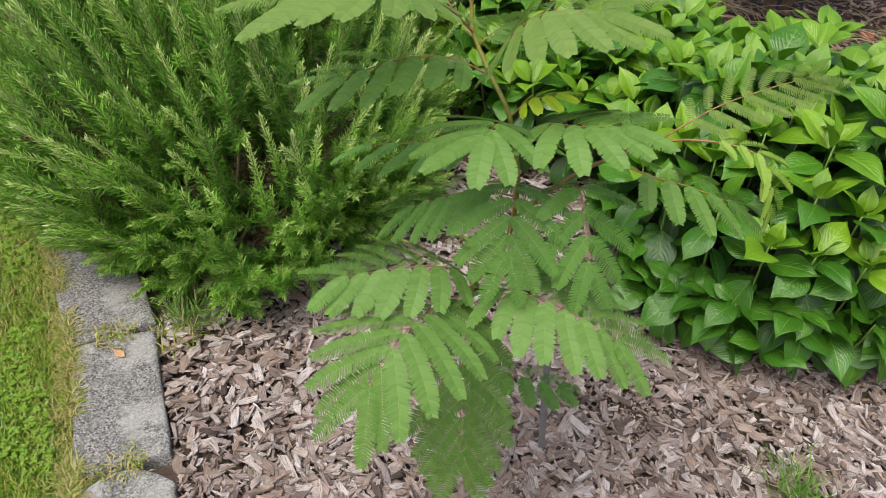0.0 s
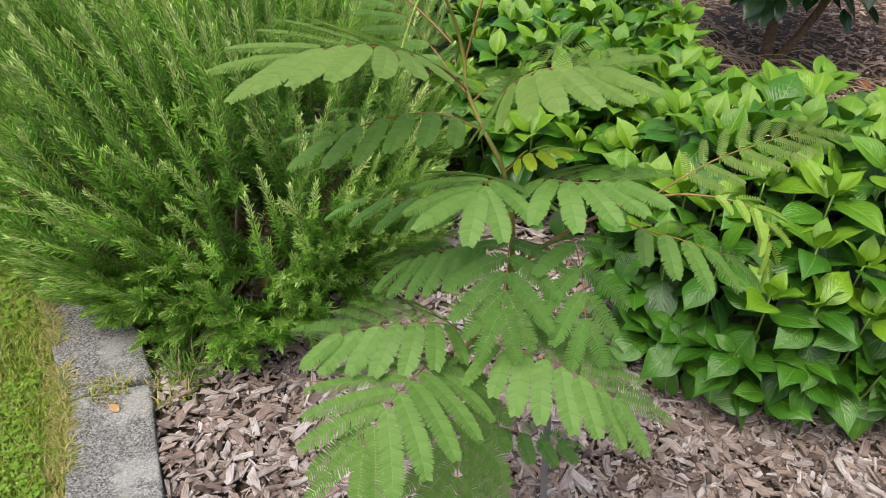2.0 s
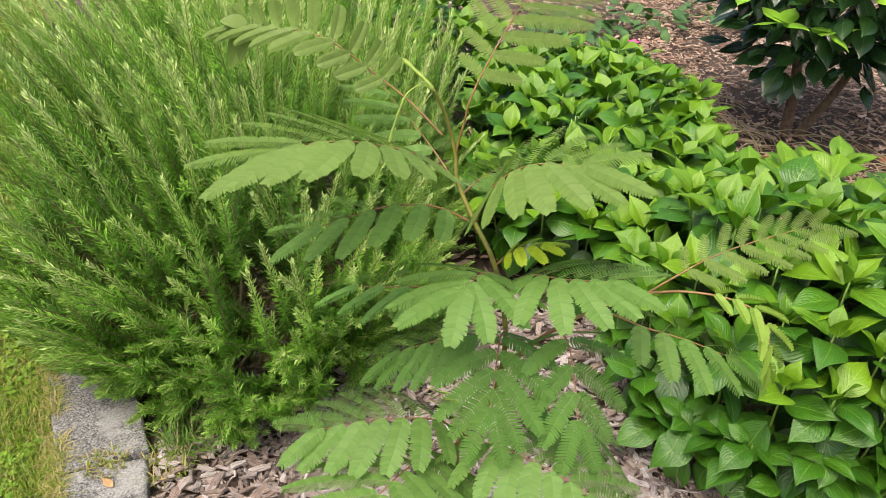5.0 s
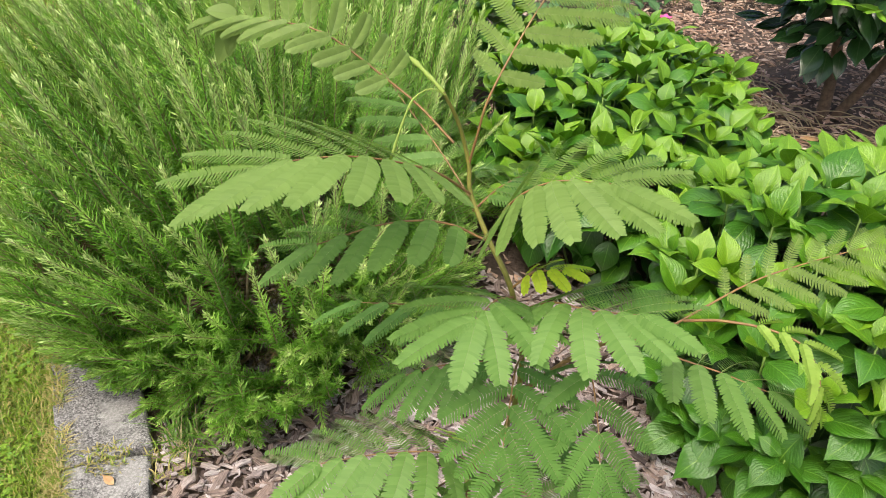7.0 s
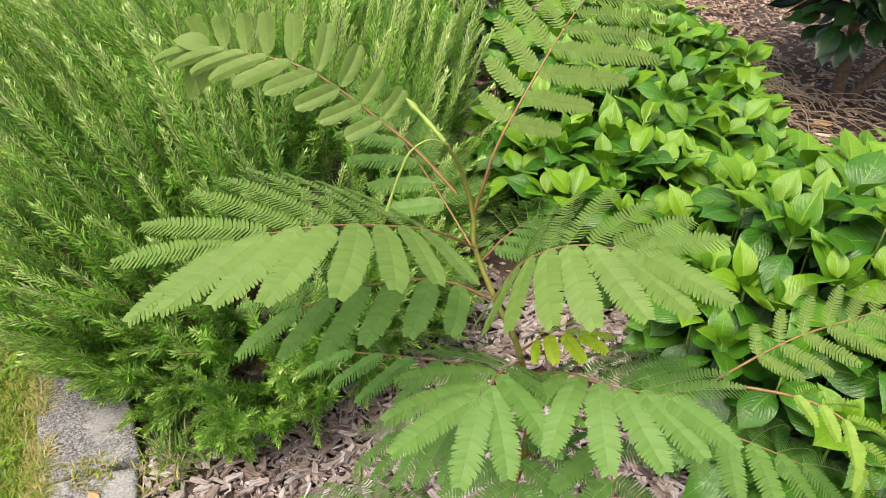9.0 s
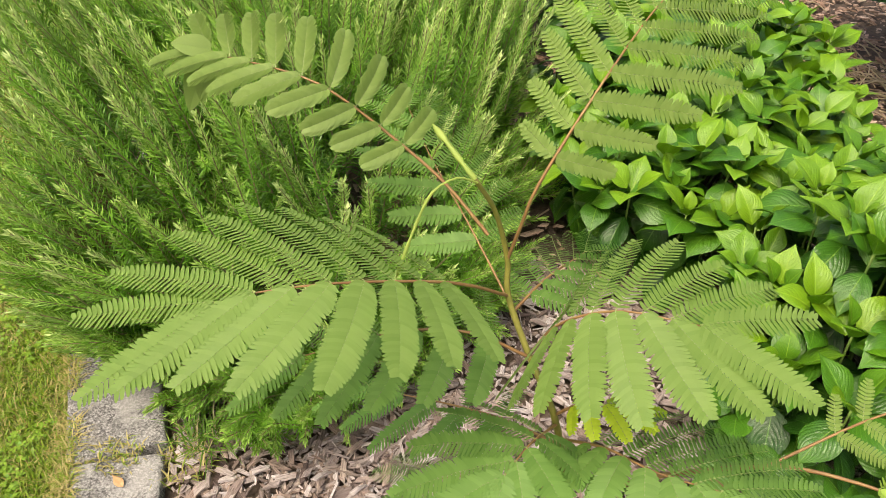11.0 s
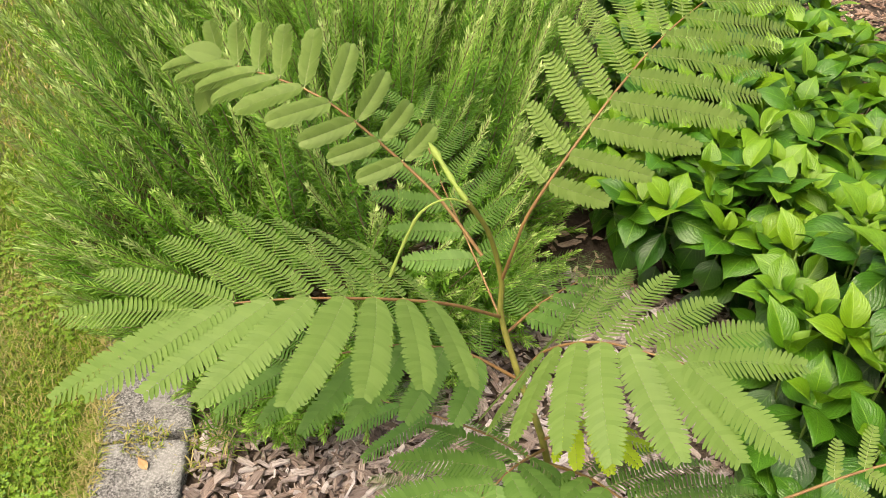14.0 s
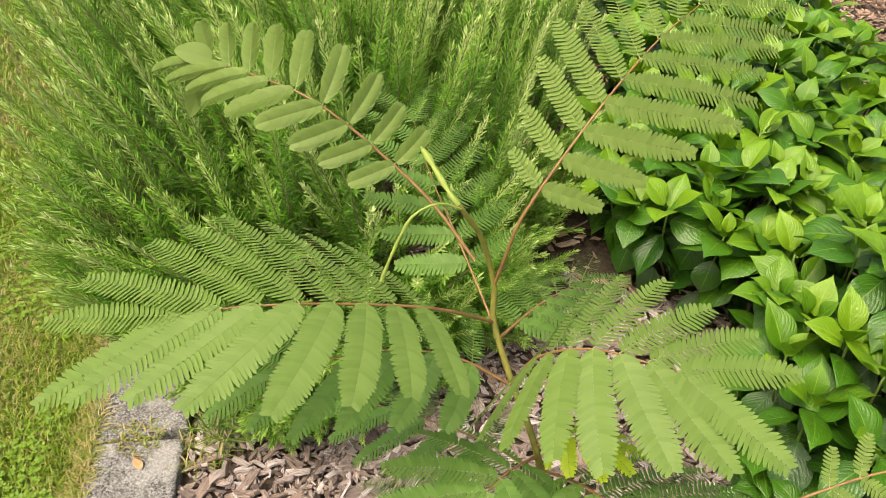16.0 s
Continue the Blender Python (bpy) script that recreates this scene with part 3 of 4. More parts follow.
# side branch
silk_leaf([(0.374, 0.998, 0.941), (0.459, 1.047, 0.98), (0.526, 1.075, 1.0), (0.60, 1.11, 1.01)], 8, 0.074, green=frond_young, up=(0, -0.5, 0.85), droop=0.06, spread=(62, 25), start=0.28, wide=0.0098, spacing=0.0034, taper=(0.7, 0.9), sides=(1.0, 0.7))
silk_leaf([(0.385, 1.0, 0.948), (0.425, 0.988, 0.965), (0.474, 0.976, 0.97), (0.507, 0.951, 0.97), (0.521, 0.925, 0.95), (0.527, 0.918, 0.92)], 6, 0.05,
          green=frond_fresh, droop=0.22, fold=0.55, spread=(55, 25), start=0.4, wide=0.009, slim=1.3, thick=0.0016)
silk_leaf([(0.335, 0.995, 0.915), (0.386, 0.985, 0.905), (0.439, 0.973, 0.9), (0.49, 0.965, 0.888)], 5, 0.082, droop=0.25, spread=(88, 30), start=0.3)
# inner and lower leaves
silk_leaf([(0.255, 0.995, 0.86), (0.28, 0.94, 0.91), (0.295, 0.893, 0.878), (0.302, 0.86, 0.845)], 5, 0.086, green=frond_old, droop=0.2, spread=(85, 25), start=0.3, wide=0.015)
silk_leaf([(0.204, 0.98, 0.88), (0.198, 0.93, 0.905), (0.196, 0.888, 0.889), (0.194, 0.855, 0.855)], 6, 0.095, green=frond_old, droop=0.2, spread=(90, 25), start=0.25, wide=0.015)
silk_leaf([(0.203, 0.985, 0.85), (0.155, 0.995, 0.85), (0.107, 0.993, 0.838), (0.06, 0.985, 0.82)], 6, 0.092, green=frond_old, droop=0.25, spread=(85, 30), start=0.3, wide=0.015)
silk_leaf([(0.198, 0.97, 0.775), (0.25, 0.982, 0.76), (0.293, 0.984, 0.735), (0.345, 0.986, 0.70)], 6, 0.105, green=frond_old, droop=0.25, spread=(85, 30), start=0.25, wide=0.015)
silk_leaf([(0.15, 0.935, 0.72), (0.143, 0.885, 0.81), (0.134, 0.842, 0.878)], 4, 0.028, green=frond_pale, droop=0.1, spread=(75, 25), start=0.55, wide=0.006, thick=0.0012, spacing=0.003, label="pale unfolding young leaf")
silk_leaf([(0.165, 0.955, 0.70), (0.12, 0.905, 0.775), (0.05, 0.87, 0.797), (-0.015, 0.845, 0.795)], 8, 0.094, droop=0.2, spread=(85, 35), start=0.28, wide=0.0172)
silk_leaf([(0.150, 0.968, 0.67), (0.12, 0.89, 0.73), (0.085, 0.80, 0.77), (0.056, 0.74, 0.77), (0.036, 0.703, 0.745)], 9, 0.13, droop=0.2, spread=(85, 28), start=0.33, wide=0.0178, pitch=0.42)
silk_leaf([(0.155, 0.968, 0.685), (0.18, 0.90, 0.75), (0.226, 0.858, 0.78), (0.298, 0.81, 0.79), (0.342, 0.785, 0.78)], 9, 0.104, droop=0.2, spread=(85, 32), start=0.32, wide=0.0168, pitch=0.42)
silk_leaf([(0.152, 0.968, 0.655), (0.152, 0.928, 0.655), (0.144, 0.865, 0.60), (0.153, 0.82, 0.55), (0.157, 0.79, 0.51)], 8, 0.118, green=frond_green, droop=0.2, spread=(80, 25), start=0.25, wide=0.0178, pitch=0.42)
silk_leaf([(0.165, 1.01, 0.45), (0.221, 1.01, 0.455), (0.316, 0.988, 0.45)], 4, 0.06, green=frond_old, droop=0.25, spread=(80, 25), start=0.4)
# shoot tip
bd = Build()
bd.tube(spline([(0.093, 0.992, 1.207), (0.083, 0.995, 1.216), (0.066, 1.01, 1.224), (0.052, 1.022, 1.23)], 10), [0.0022, 0.0024, 0.0021, 0.0015, 0.0026, 0.0021, 0.0018, 0.0033, 0.0024, 0.0005], 6)
part("bud", bd.mesh("bud", [frond_pale]), sapling, None, "pale yellow-green shoot tip")
bd = Build()
bd.tube(spline([(0.095, 0.992, 1.204), (0.082, 0.978, 1.215), (0.067, 0.965, 1.208), (0.058, 0.955, 1.185), (0.05, 0.945, 1.155), (0.047, 0.94, 1.142)], 16),
        [0.0009, 0.0009, 0.0008, 0.0008, 0.0008, 0.0008, 0.0011, 0.0014, 0.0009, 0.0014, 0.001, 0.0016, 0.0013, 0.0018, 0.0014, 0.0004], 6)
part("young_leaf", bd.mesh("young_leaf", [frond_pale]), sapling, None, "folded pale young leaf hanging from the shoot tip")

# ---- rosemary bush ----
rosemary = tagged(new("rosemary_bush"), "large bushy rosemary with upright needle-leaved shoots", "bush")


def needles_along(bd, r, pts, length, tone, lush=1.0, thick=1.0):
    """Stem along pts, closely set with whorls of needles: spread wide below, hugging the stem at its tip."""
    n = len(pts) - 1
    bd.tube(pts, [(0.0023 - 0.0015 * i / n) * thick for i in range(n + 1)], 5, 1)
    nodes = int(length / 0.005)
    turn = r.random() * 6
    for k in range(nodes):
        s = (k + 0.5) / nodes
        if s < 0.3 and r.random() < (0.3 - s) * 2.2:
            continue
        f = s * n
        i = min(int(f), n - 1)
        p = pts[i].lerp(pts[i + 1], f - i)
        t = (pts[i + 1] - pts[i]).normalized()
        a = t.orthogonal().normalized()
        c = t.cross(a)
        turn += 1.57 + r.uniform(-0.4, 0.4)
        end = max(0.0, s - 0.45) / 0.55
        for j in range(4):
            inner = j > 1
            w = turn + j * math.pi + (0.8 if inner else 0.0) + r.uniform(-0.35, 0.35)
            out = a * math.cos(w) + c * math.sin(w)
            ang = (1.15 - 0.70 * end) * (0.66 if inner else 1.0) + r.uniform(-0.2, 0.2)
            ln = (0.029 - 0.009 * end ** 2) * r.uniform(0.7, 1.12) * (0.72 if inner else 1.0) * lush
            way = (t * math.cos(ang) + out * math.sin(ang)).normalized()
            side = way.cross(out if abs(way.dot(out)) < 0.95 else t).normalized()
            nrm = side.cross(way)
            wd = 0.0017 * r.uniform(0.85, 1.2)
            q1, q2 = p + way * (ln * 0.52) + out * 0.0016, p + way * ln
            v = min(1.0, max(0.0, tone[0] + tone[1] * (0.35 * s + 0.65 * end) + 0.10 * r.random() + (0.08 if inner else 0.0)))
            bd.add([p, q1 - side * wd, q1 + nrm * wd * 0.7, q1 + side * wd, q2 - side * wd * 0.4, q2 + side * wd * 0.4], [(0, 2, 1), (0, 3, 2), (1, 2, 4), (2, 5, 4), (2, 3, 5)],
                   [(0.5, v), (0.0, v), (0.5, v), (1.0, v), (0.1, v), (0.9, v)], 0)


def rosemary_shoot(length, seed, bend, twigs, tone, mats=(rosemary_needle, rosemary_bark)):
    """Straight shoot with short side twigs. UV y runs from old needles, darkened further for inner shade, to pale new
    ones.
    """
    r = random.Random(seed)
    pts = spline([(0, 0, 0), (bend * 0.3, bend * 0.1, length * 0.4), (bend, bend * 0.2, length)], 14)
    bd = Build()
    needles_along(bd, r, pts, length, tone)
    for k in range(twigs):
        f = r.uniform(0.15, 0.7)
        p = pts[int(f * 13)]
        az, ln = r.uniform(0, 6.283), r.uniform(0.05, 0.10)
        d = Vector((math.cos(az), math.sin(az), r.uniform(0.7, 1.5))).normalized()
        q = spline([p, p + d * ln * 0.5, p + d * ln + Vector((0, 0, ln * 0.25))], 7)
        needles_along(bd, r, q, ln, (tone[0] + 0.15, tone[1] * 0.6), 0.9, 0.6)
    return bd.mesh("shoot", mats)


shoot_len = (0.46, 0.40, 0.54, 0.34, 0.30, 0.18, 0.14)
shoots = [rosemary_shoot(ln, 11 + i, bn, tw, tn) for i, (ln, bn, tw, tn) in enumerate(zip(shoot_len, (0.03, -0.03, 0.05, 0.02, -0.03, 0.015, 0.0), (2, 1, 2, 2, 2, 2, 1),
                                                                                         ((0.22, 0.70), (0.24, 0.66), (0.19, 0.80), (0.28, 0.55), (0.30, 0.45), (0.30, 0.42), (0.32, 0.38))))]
dead_shoots = [rosemary_shoot(0.22, 41 + i, 0.03 - 0.05 * i, 3, (0.2, 0.5), (rosemary_dead, rosemary_bark)) for i in range(2)]
RC = Vector((-0.68, 2.30, 0.0))
RD, RN = Vector((-0.25, 0.968, 0.0)), Vector((0.968, 0.25, 0.0))


def along(table, h):
    for (h0, a), (h1, c) in zip(table, table[1:]):
        if h <= h1:
            return a + (c - a) * (h - h0) / (h1 - h0)
    return table[-1][1]


def rosemary_skin(az, h):
    """Point of the bush's outer surface at height h; az from the bush's long axis."""
    wide = along([(0.0, 0.92), (0.12, 1.02), (0.3, 1.04), (0.6, 1.0), (0.85, 0.92), (1.05, 0.7), (1.2, 0.45)], h)
    ra = (0.88 if math.cos(az) < 0 else 1.2) * wide
    rb = (0.78 - (0.16 if math.cos(az) < 0 else 0.02) * min(1.0, h / 0.5) if math.sin(az) > 0 else 0.60 + 0.14 * min(1.0, h / 0.5)) * wide
    wob = 1.0 + 0.14 * noise.noise(Vector((math.cos(az) * 2.4, math.sin(az) * 2.4, h * 2.5)))
    return RC + RD * (ra * wob * math.cos(az)) + RN * (rb * wob * math.sin(az)) + Vector((0, 0, h))


def bare_wood(p):
    """The thin, shaded hollow in the front of the bush, where bare branches show."""
    return 0.5 * math.exp(-((p.x + 0.40) / 0.14) ** 2 - ((p.y - 1.72) / 0.22) ** 2 - ((p.z - 0.25) / 0.26) ** 2)


for k in range(34):
    az, h = rng.uniform(0, 6.283), rng.uniform(0.1, 0.5)
    if k > 21:
        az = rng.uniform(2.2, 4.2)
    tip = RC.lerp(rosemary_skin(az, h), 0.72)
    tip.z = h
    foot = RC + Vector((rng.uniform(-0.2, 0.2), rng.uniform(-0.4, 0.1), -0.02))
    midp = foot.lerp(tip, 0.5) + RD * (0.12 * math.cos(az)) + RN * (0.12 * math.sin(az)) - Vector((0, 0, 0.05))
    bd = Build()
    bd.tube(spline([foot, midp, tip], 12), [0.011 - 0.0095 * i / 11 for i in range(12)], 7)
    part("branch", bd.mesh("branch", [rosemary_bark]), rosemary)
placed = []
while len(placed) < 1150:
    k = len(placed)
    az = rng.uniform(0, 6.283)
    front = math.cos(az) < 0.2
    if k % 3 == 0:
        h = rng.uniform(0.6, 1.08)
        tip = (RC + Vector((0, 0, h))).lerp(rosemary_skin(az, h), math.sqrt(rng.uniform(0.0, 0.85)))
    else:
        h = rng.uniform(0.10, 1.0) if k % 3 == 1 or not front else rng.uniform(0.05, 0.45)
        tip = rosemary_skin(az, h)
    if rng.random() < bare_wood(tip):
        continue
    rise = min(1.0, h / 0.8)
    flat = RD * math.cos(az) + RN * math.sin(az)
    way = flat * (0.95 - 0.62 * rise) + Vector((-0.17 + 0.12 * math.sin(az), -0.06, 0.22 + 0.95 * rise))
    loose = 0.45 - 0.32 * rise
    way = (way + Vector((rng.uniform(-1, 1), rng.uniform(-1, 1), rng.uniform(-0.7, 0.7))) * loose).normalized()
    pick = rng.choice((0, 1, 2, 0, 2, 3) if h > 0.5 else (3, 4, 4, 3, 5) if h > 0.25 else (5, 6, 4, 5))
    size = rng.uniform(0.95, 1.2)
    foot = tip - way * shoot_len[pick] * size
    if foot.z < -0.01:
        foot.z = rng.uniform(0.0, 0.04)
    placed.append((foot.y + foot.x * 0.3 - foot.z * 0.4, shoots[pick], aim(foot, way, size=size, spin=rng.uniform(0, 6.28))))
for k in range(70):
    az, h = rng.uniform(1.6, 4.6), rng.uniform(0.04, 0.45)
    tip = RC.lerp(rosemary_skin(az, h), rng.uniform(0.6, 0.9))
    tip.z = h
    way = (RD * math.cos(az) + RN * math.sin(az) + Vector((rng.uniform(-0.8, 0.8), rng.uniform(-0.8, 0.8), rng.uniform(-0.3, 0.9)))).normalized()
    foot = tip - way * 0.2
    foot.z = max(foot.z, 0.0)
    part("dead_twig", dead_shoots[k % 2], rosemary, aim(foot, way, size=rng.uniform(0.8, 1.2), spin=rng.uniform(0, 6.28)), "bare brown twig with withered needles")
placed.sort(key=lambda q: q[0])
far_shoots = Joined()
for k, (_, me, m) in enumerate(placed):
    if k < 300:
        part("shoot", me, rosemary, m)
    else:
        far_shoots.put(me, m)
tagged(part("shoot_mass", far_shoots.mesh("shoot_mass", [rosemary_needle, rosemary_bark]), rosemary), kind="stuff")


# ---- broad-leaved plants ----
def broad_leaf(length, width, teeth, fold, curl, seed, wave=0.0, steps=34):
    """Pointed oval leaf along +y from the origin, face up +z: folded along the midrib, margins rolled down, tip drawn out and curling."""
    r = random.Random(seed)
    bd = Build()
    n = steps if teeth else 14
    ph = r.uniform(0, 6)
    half = ((0.0, 0.02), (0.05, 0.22), (0.12, 0.50), (0.22, 0.78), (0.34, 0.95), (0.46, 1.0), (0.58, 0.92), (0.70, 0.70), (0.80, 0.44), (0.88, 0.23), (0.95, 0.085), (1.0, 0.01))
    cols = (-1.0, -0.72, -0.38, 0.0, 0.38, 0.72, 1.0)
    verts, uvs = [], []
    for i in range(n + 1):
        s = i / n
        w = width / 2 * along(half, s)
        zc = curl * length * (0.55 * s - 1.25 * s * s)
        for u in cols:
            side = abs(u)
            tooth = teeth * (0.5 if i % 2 else -0.5) * min(1.0, w / width * 4) if side == 1 and 0 < i < n else 0
            quilt = 0.004 * length * (1.0 - side ** 3) * math.sin(6.283 * (s - 0.28 * side ** 1.5) * 7.6) * min(1.0, side * 4) if teeth else 0.0
            z = zc + quilt + side * w * fold - side ** 2.4 * w * 0.26 + wave * math.sin(s * 8 + ph + (2 if u > 0 else 0)) * side * width * 0.07
            verts.append((u * w + math.copysign(tooth, u), length * s - side * 0.012 + tooth * 0.7, z))
            uvs.append((0.5 + 0.5 * u, s))
    m = len(cols)
    bd.add(verts, [(i * m + k, i * m + k + 1, (i + 1) * m + k + 1, (i + 1) * m + k) for i in range(n) for k in range(m - 1)], uvs)
    return bd


def leaf_variants(name, specs, mat):
    return [broad_leaf(*s).mesh(name, [mat]) for s in specs]


HSPEC = [(1.0, 0.66, 0.036, 0.34, 0.30, 1, 0.4), (1.0, 0.72, 0.036, 0.22, 0.40, 2, 0.7), (1.0, 0.62, 0.034, 0.46, 0.22, 3, 0.4), (1.0, 0.70, 0.036, 0.28, 0.52, 4, 0.8)]
NSPEC = [(1.0, 0.60, 0.032, 0.62, 0.16, 5, 0.4), (1.0, 0.64, 0.032, 0.52, 0.26, 6, 0.5), (1.0, 0.66, 0.032, 0.42, 0.34, 7, 0.4)]
h_old_shade, h_mid, h_new = leaf_variants("leaf", HSPEC, hydrangea_old_shade), leaf_variants("leaf", HSPEC, hydrangea_mid), leaf_variants("leaf", NSPEC, hydrangea_new)


def leaf_pose(at, az, rise, size, roll=0.0):
    """Leaf from at, heading az, its blade rising by rise."""
    return Matrix.Translation(at) @ Matrix.Rotation(az - math.pi / 2, 4, 'Z') @ Matrix.Rotation(rise, 4, 'X') @ Matrix.Rotation(roll, 4, 'Y') @ Matrix.Scale(size, 4)


def hydrangea(middle, radii, shoots_n, label, seed, skip=None, fall=0.35, apart=0.085, skirt=0):
    """Dome of upright shoots. Each bears crossed pairs of leaves: small fresh ones standing at its top, then wider ones
    arching out, old ones, coloured darker for shade, hanging below.
    """
    r = random.Random(seed)
    bush = tagged(new("hydrangea_bush"), label, "bush", "hydrangeas")
    mx, my = middle
    placed, leaves = [], []
    tries = 0
    while len(placed) < shoots_n and tries < 9000:
        tries += 1
        a, q = r.uniform(0, 6.283), math.sqrt(r.random())
        x, y = mx + radii[0] * q * math.cos(a), my + radii[1] * q * math.sin(a)
        if skip and skip(x, y):
            continue
        if all((x - u) ** 2 + (y - v) ** 2 > apart ** 2 for u, v, _ in placed):
            placed.append((x, y, q))
    for k in range(skirt):
        a, q = math.pi * (0.88 + 0.9 * (k + r.random()) / skirt), r.uniform(0.93, 1.06)
        placed.append((mx + radii[0] * q * math.cos(a), my + radii[1] * q * math.sin(a), q))
    for k, (x, y, q) in enumerate(placed):
        low = k >= len(placed) - skirt
        top = r.uniform(0.14, 0.27) if low else radii[2] * (1 - fall * q ** 3) * r.uniform(0.86, 1.05)
        lean = Vector(((x - mx) / radii[0], (y - my) / radii[1], 0))
        foot = Vector((mx + (x - mx) * 0.7, my + (y - my) * 0.7, -0.01))
        head = Vector((x, y, top))
        bd = Build()
        pts = spline([foot, foot.lerp(head, 0.5) + lean * 0.04, head], 8)
        bd.tube(pts, [0.0042 - 0.0016 * i / 7 for i in range(8)], 5)
        part("stalk", bd.mesh("stalk", [stalk_green]), bush)
        up = (pts[-1] - pts[-3]).normalized()
        az0 = r.uniform(0, 6.283)
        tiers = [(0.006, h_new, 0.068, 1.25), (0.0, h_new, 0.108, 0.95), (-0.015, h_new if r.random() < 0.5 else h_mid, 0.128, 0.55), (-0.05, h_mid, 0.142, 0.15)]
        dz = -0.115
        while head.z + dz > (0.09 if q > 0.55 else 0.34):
            tiers.append((dz, h_mid if q > 0.7 and r.random() < 0.35 else h_old_shade, 0.135 * r.uniform(0.85, 1.05), -0.35 if q < 0.55 else -0.5))
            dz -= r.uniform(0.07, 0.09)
        if r.random() < 0.3:
            tiers = tiers[1:]
        if low:
            tiers = [(dz, h_mid, max(size, 0.08) * 0.92, min(rise, 0.3)) for dz, _, size, rise in tiers]
        for lv, (dz, kind, size, rise) in enumerate(tiers):
            at = head + up * dz
            for h in (0, math.pi):
                az = az0 + lv * 1.5708 + h + r.uniform(-0.3, 0.3)
                out = Vector((math.cos(az), math.sin(az), 0))
                outward = out.dot(lean)
                if lv > 3 and outward < -0.35:
                    continue
                ri = rise + r.uniform(-0.4, 0.4) - max(0, outward) * (0.3 if lv < 3 else 0.5)
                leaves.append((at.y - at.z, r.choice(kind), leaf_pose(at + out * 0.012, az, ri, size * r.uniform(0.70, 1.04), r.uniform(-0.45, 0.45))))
    leaves.sort(key=lambda q: q[0])
    deep = Joined()
    for k, (_, me, m) in enumerate(leaves):
        if k < 300:
            part("leaf", me, bush, m)
        else:
            deep.put(me, m)
    if deep.items:
        tagged(part("leaf_mass", deep.mesh("leaf_mass", [hydrangea_old_shade, hydrangea_mid, hydrangea_new]), bush), kind="stuff")
    return bush


def in_front_bush(x, y, grow=1.0):
    return ((x - 1.0) / 0.46) ** 2 + ((y - 1.96) / 0.52) ** 2 < grow


hydrangea((1.0, 1.96), (0.46, 0.52, 0.63), 108, "leafy hydrangea with bright green toothed leaves above wood mulch", 3, skirt=22)
hydrangea((1.58, 2.12), (0.42, 0.52, 0.60), 60, "leafy hydrangea with bright green toothed leaves", 4, lambda x, y: in_front_bush(x, y, 1.2))
hydrangea((0.46, 3.02), (0.48, 0.86, 0.53), 160, "low spreading hydrangea with light green leaves", 5, lambda x, y: in_front_bush(x, y, 1.3), 0.3)
hydrangea((-0.45, 4.0), (0.55, 0.55, 0.50), 40, "low spreading hydrangea behind the rosemary", 6)

# ---- glossy shrub ----
shrub = tagged(new("evergreen_shrub"), "dark glossy evergreen shrub with some fresh light leaves", "shrub")
for pts, r0 in (([(1.50, 3.96, -0.02), (1.49, 3.96, 0.2), (1.45, 3.95, 0.5), (1.42, 3.95, 0.9)], 0.032), ([(1.56, 3.98, -0.02), (1.68, 3.98, 0.22), (1.78, 4.0, 0.5), (1.82, 4.0, 0.95)], 0.026)):
    bd = Build()
    bd.tube(spline(pts, 12), [r0 * (1 - 0.5 * i / 11) for i in range(12)], 8)
    part("trunk", bd.mesh("trunk", [stem_brown]), shrub)
SSPEC = [(1.0, 0.52, 0.0, 0.18, 0.15, 21, 0.3), (1.0, 0.56, 0.0, 0.08, 0.25, 22, 0.4), (1.0, 0.48, 0.0, 0.3, 0.08, 23, 0.3)]
c_leaf = leaf_variants("leaf", HSPEC, cover_leaf)
s_dark, s_fresh = leaf_variants("leaf", SSPEC, shrub_dark), leaf_variants("leaf", SSPEC, shrub_fresh)
for k in range(300):
    az, zz = rng.uniform(0, 6.283), rng.uniform(-1, 1)
    q = rng.uniform(0.72, 1.0)
    c = math.sqrt(1 - zz * zz)
    at = Vector((1.56 + 0.62 * q * c * math.cos(az), 3.98 + 0.58 * q * c * math.sin(az), 0.88 + 0.62 * q * zz))
    top = zz > 0.0 and rng.random() < 0.16
    m = leaf_pose(at, az + rng.uniform(-0.7, 0.7), rng.uniform(-0.6, 0.35) + zz * 0.4, rng.uniform(0.13, 0.17), rng.uniform(-0.5, 0.5))
    part("leaf", rng.choice(s_fresh if top else s_dark), shrub, m)
inner_leaves = Joined()
for k in range(650):
    az, zz = rng.uniform(0, 6.283), rng.uniform(-0.95, 1)
    q = rng.uniform(0.45, 0.85)
    c = math.sqrt(1 - zz * zz)
    at = Vector((1.56 + 0.62 * q * c * math.cos(az), 3.98 + 0.58 * q * c * math.sin(az), 0.88 + 0.62 * q * zz))
    inner_leaves.put(rng.choice(s_dark), leaf_pose(at, az + rng.uniform(-1, 1), rng.uniform(-1.0, 0.3), rng.uniform(0.14, 0.19), rng.uniform(-0.6, 0.6)))
tagged(part("leaf_mass", inner_leaves.mesh("leaf_mass", [shrub_dark]), shrub), kind="stuff")
for n, (cx, cy, cz) in enumerate([(1.20, 3.44, 0.68), (1.38, 3.41, 0.66), (1.08, 3.56, 0.76), (1.29, 3.42, 0.80), (1.5, 3.40, 0.82)]):
    for k in range(6):
        az = k * 1.05 + n
        part("leaf", rng.choice(s_fresh), shrub, leaf_pose((cx, cy, cz), az, rng.uniform(-0.2, 0.4), rng.uniform(0.11, 0.15), rng.uniform(-0.3, 0.3)))

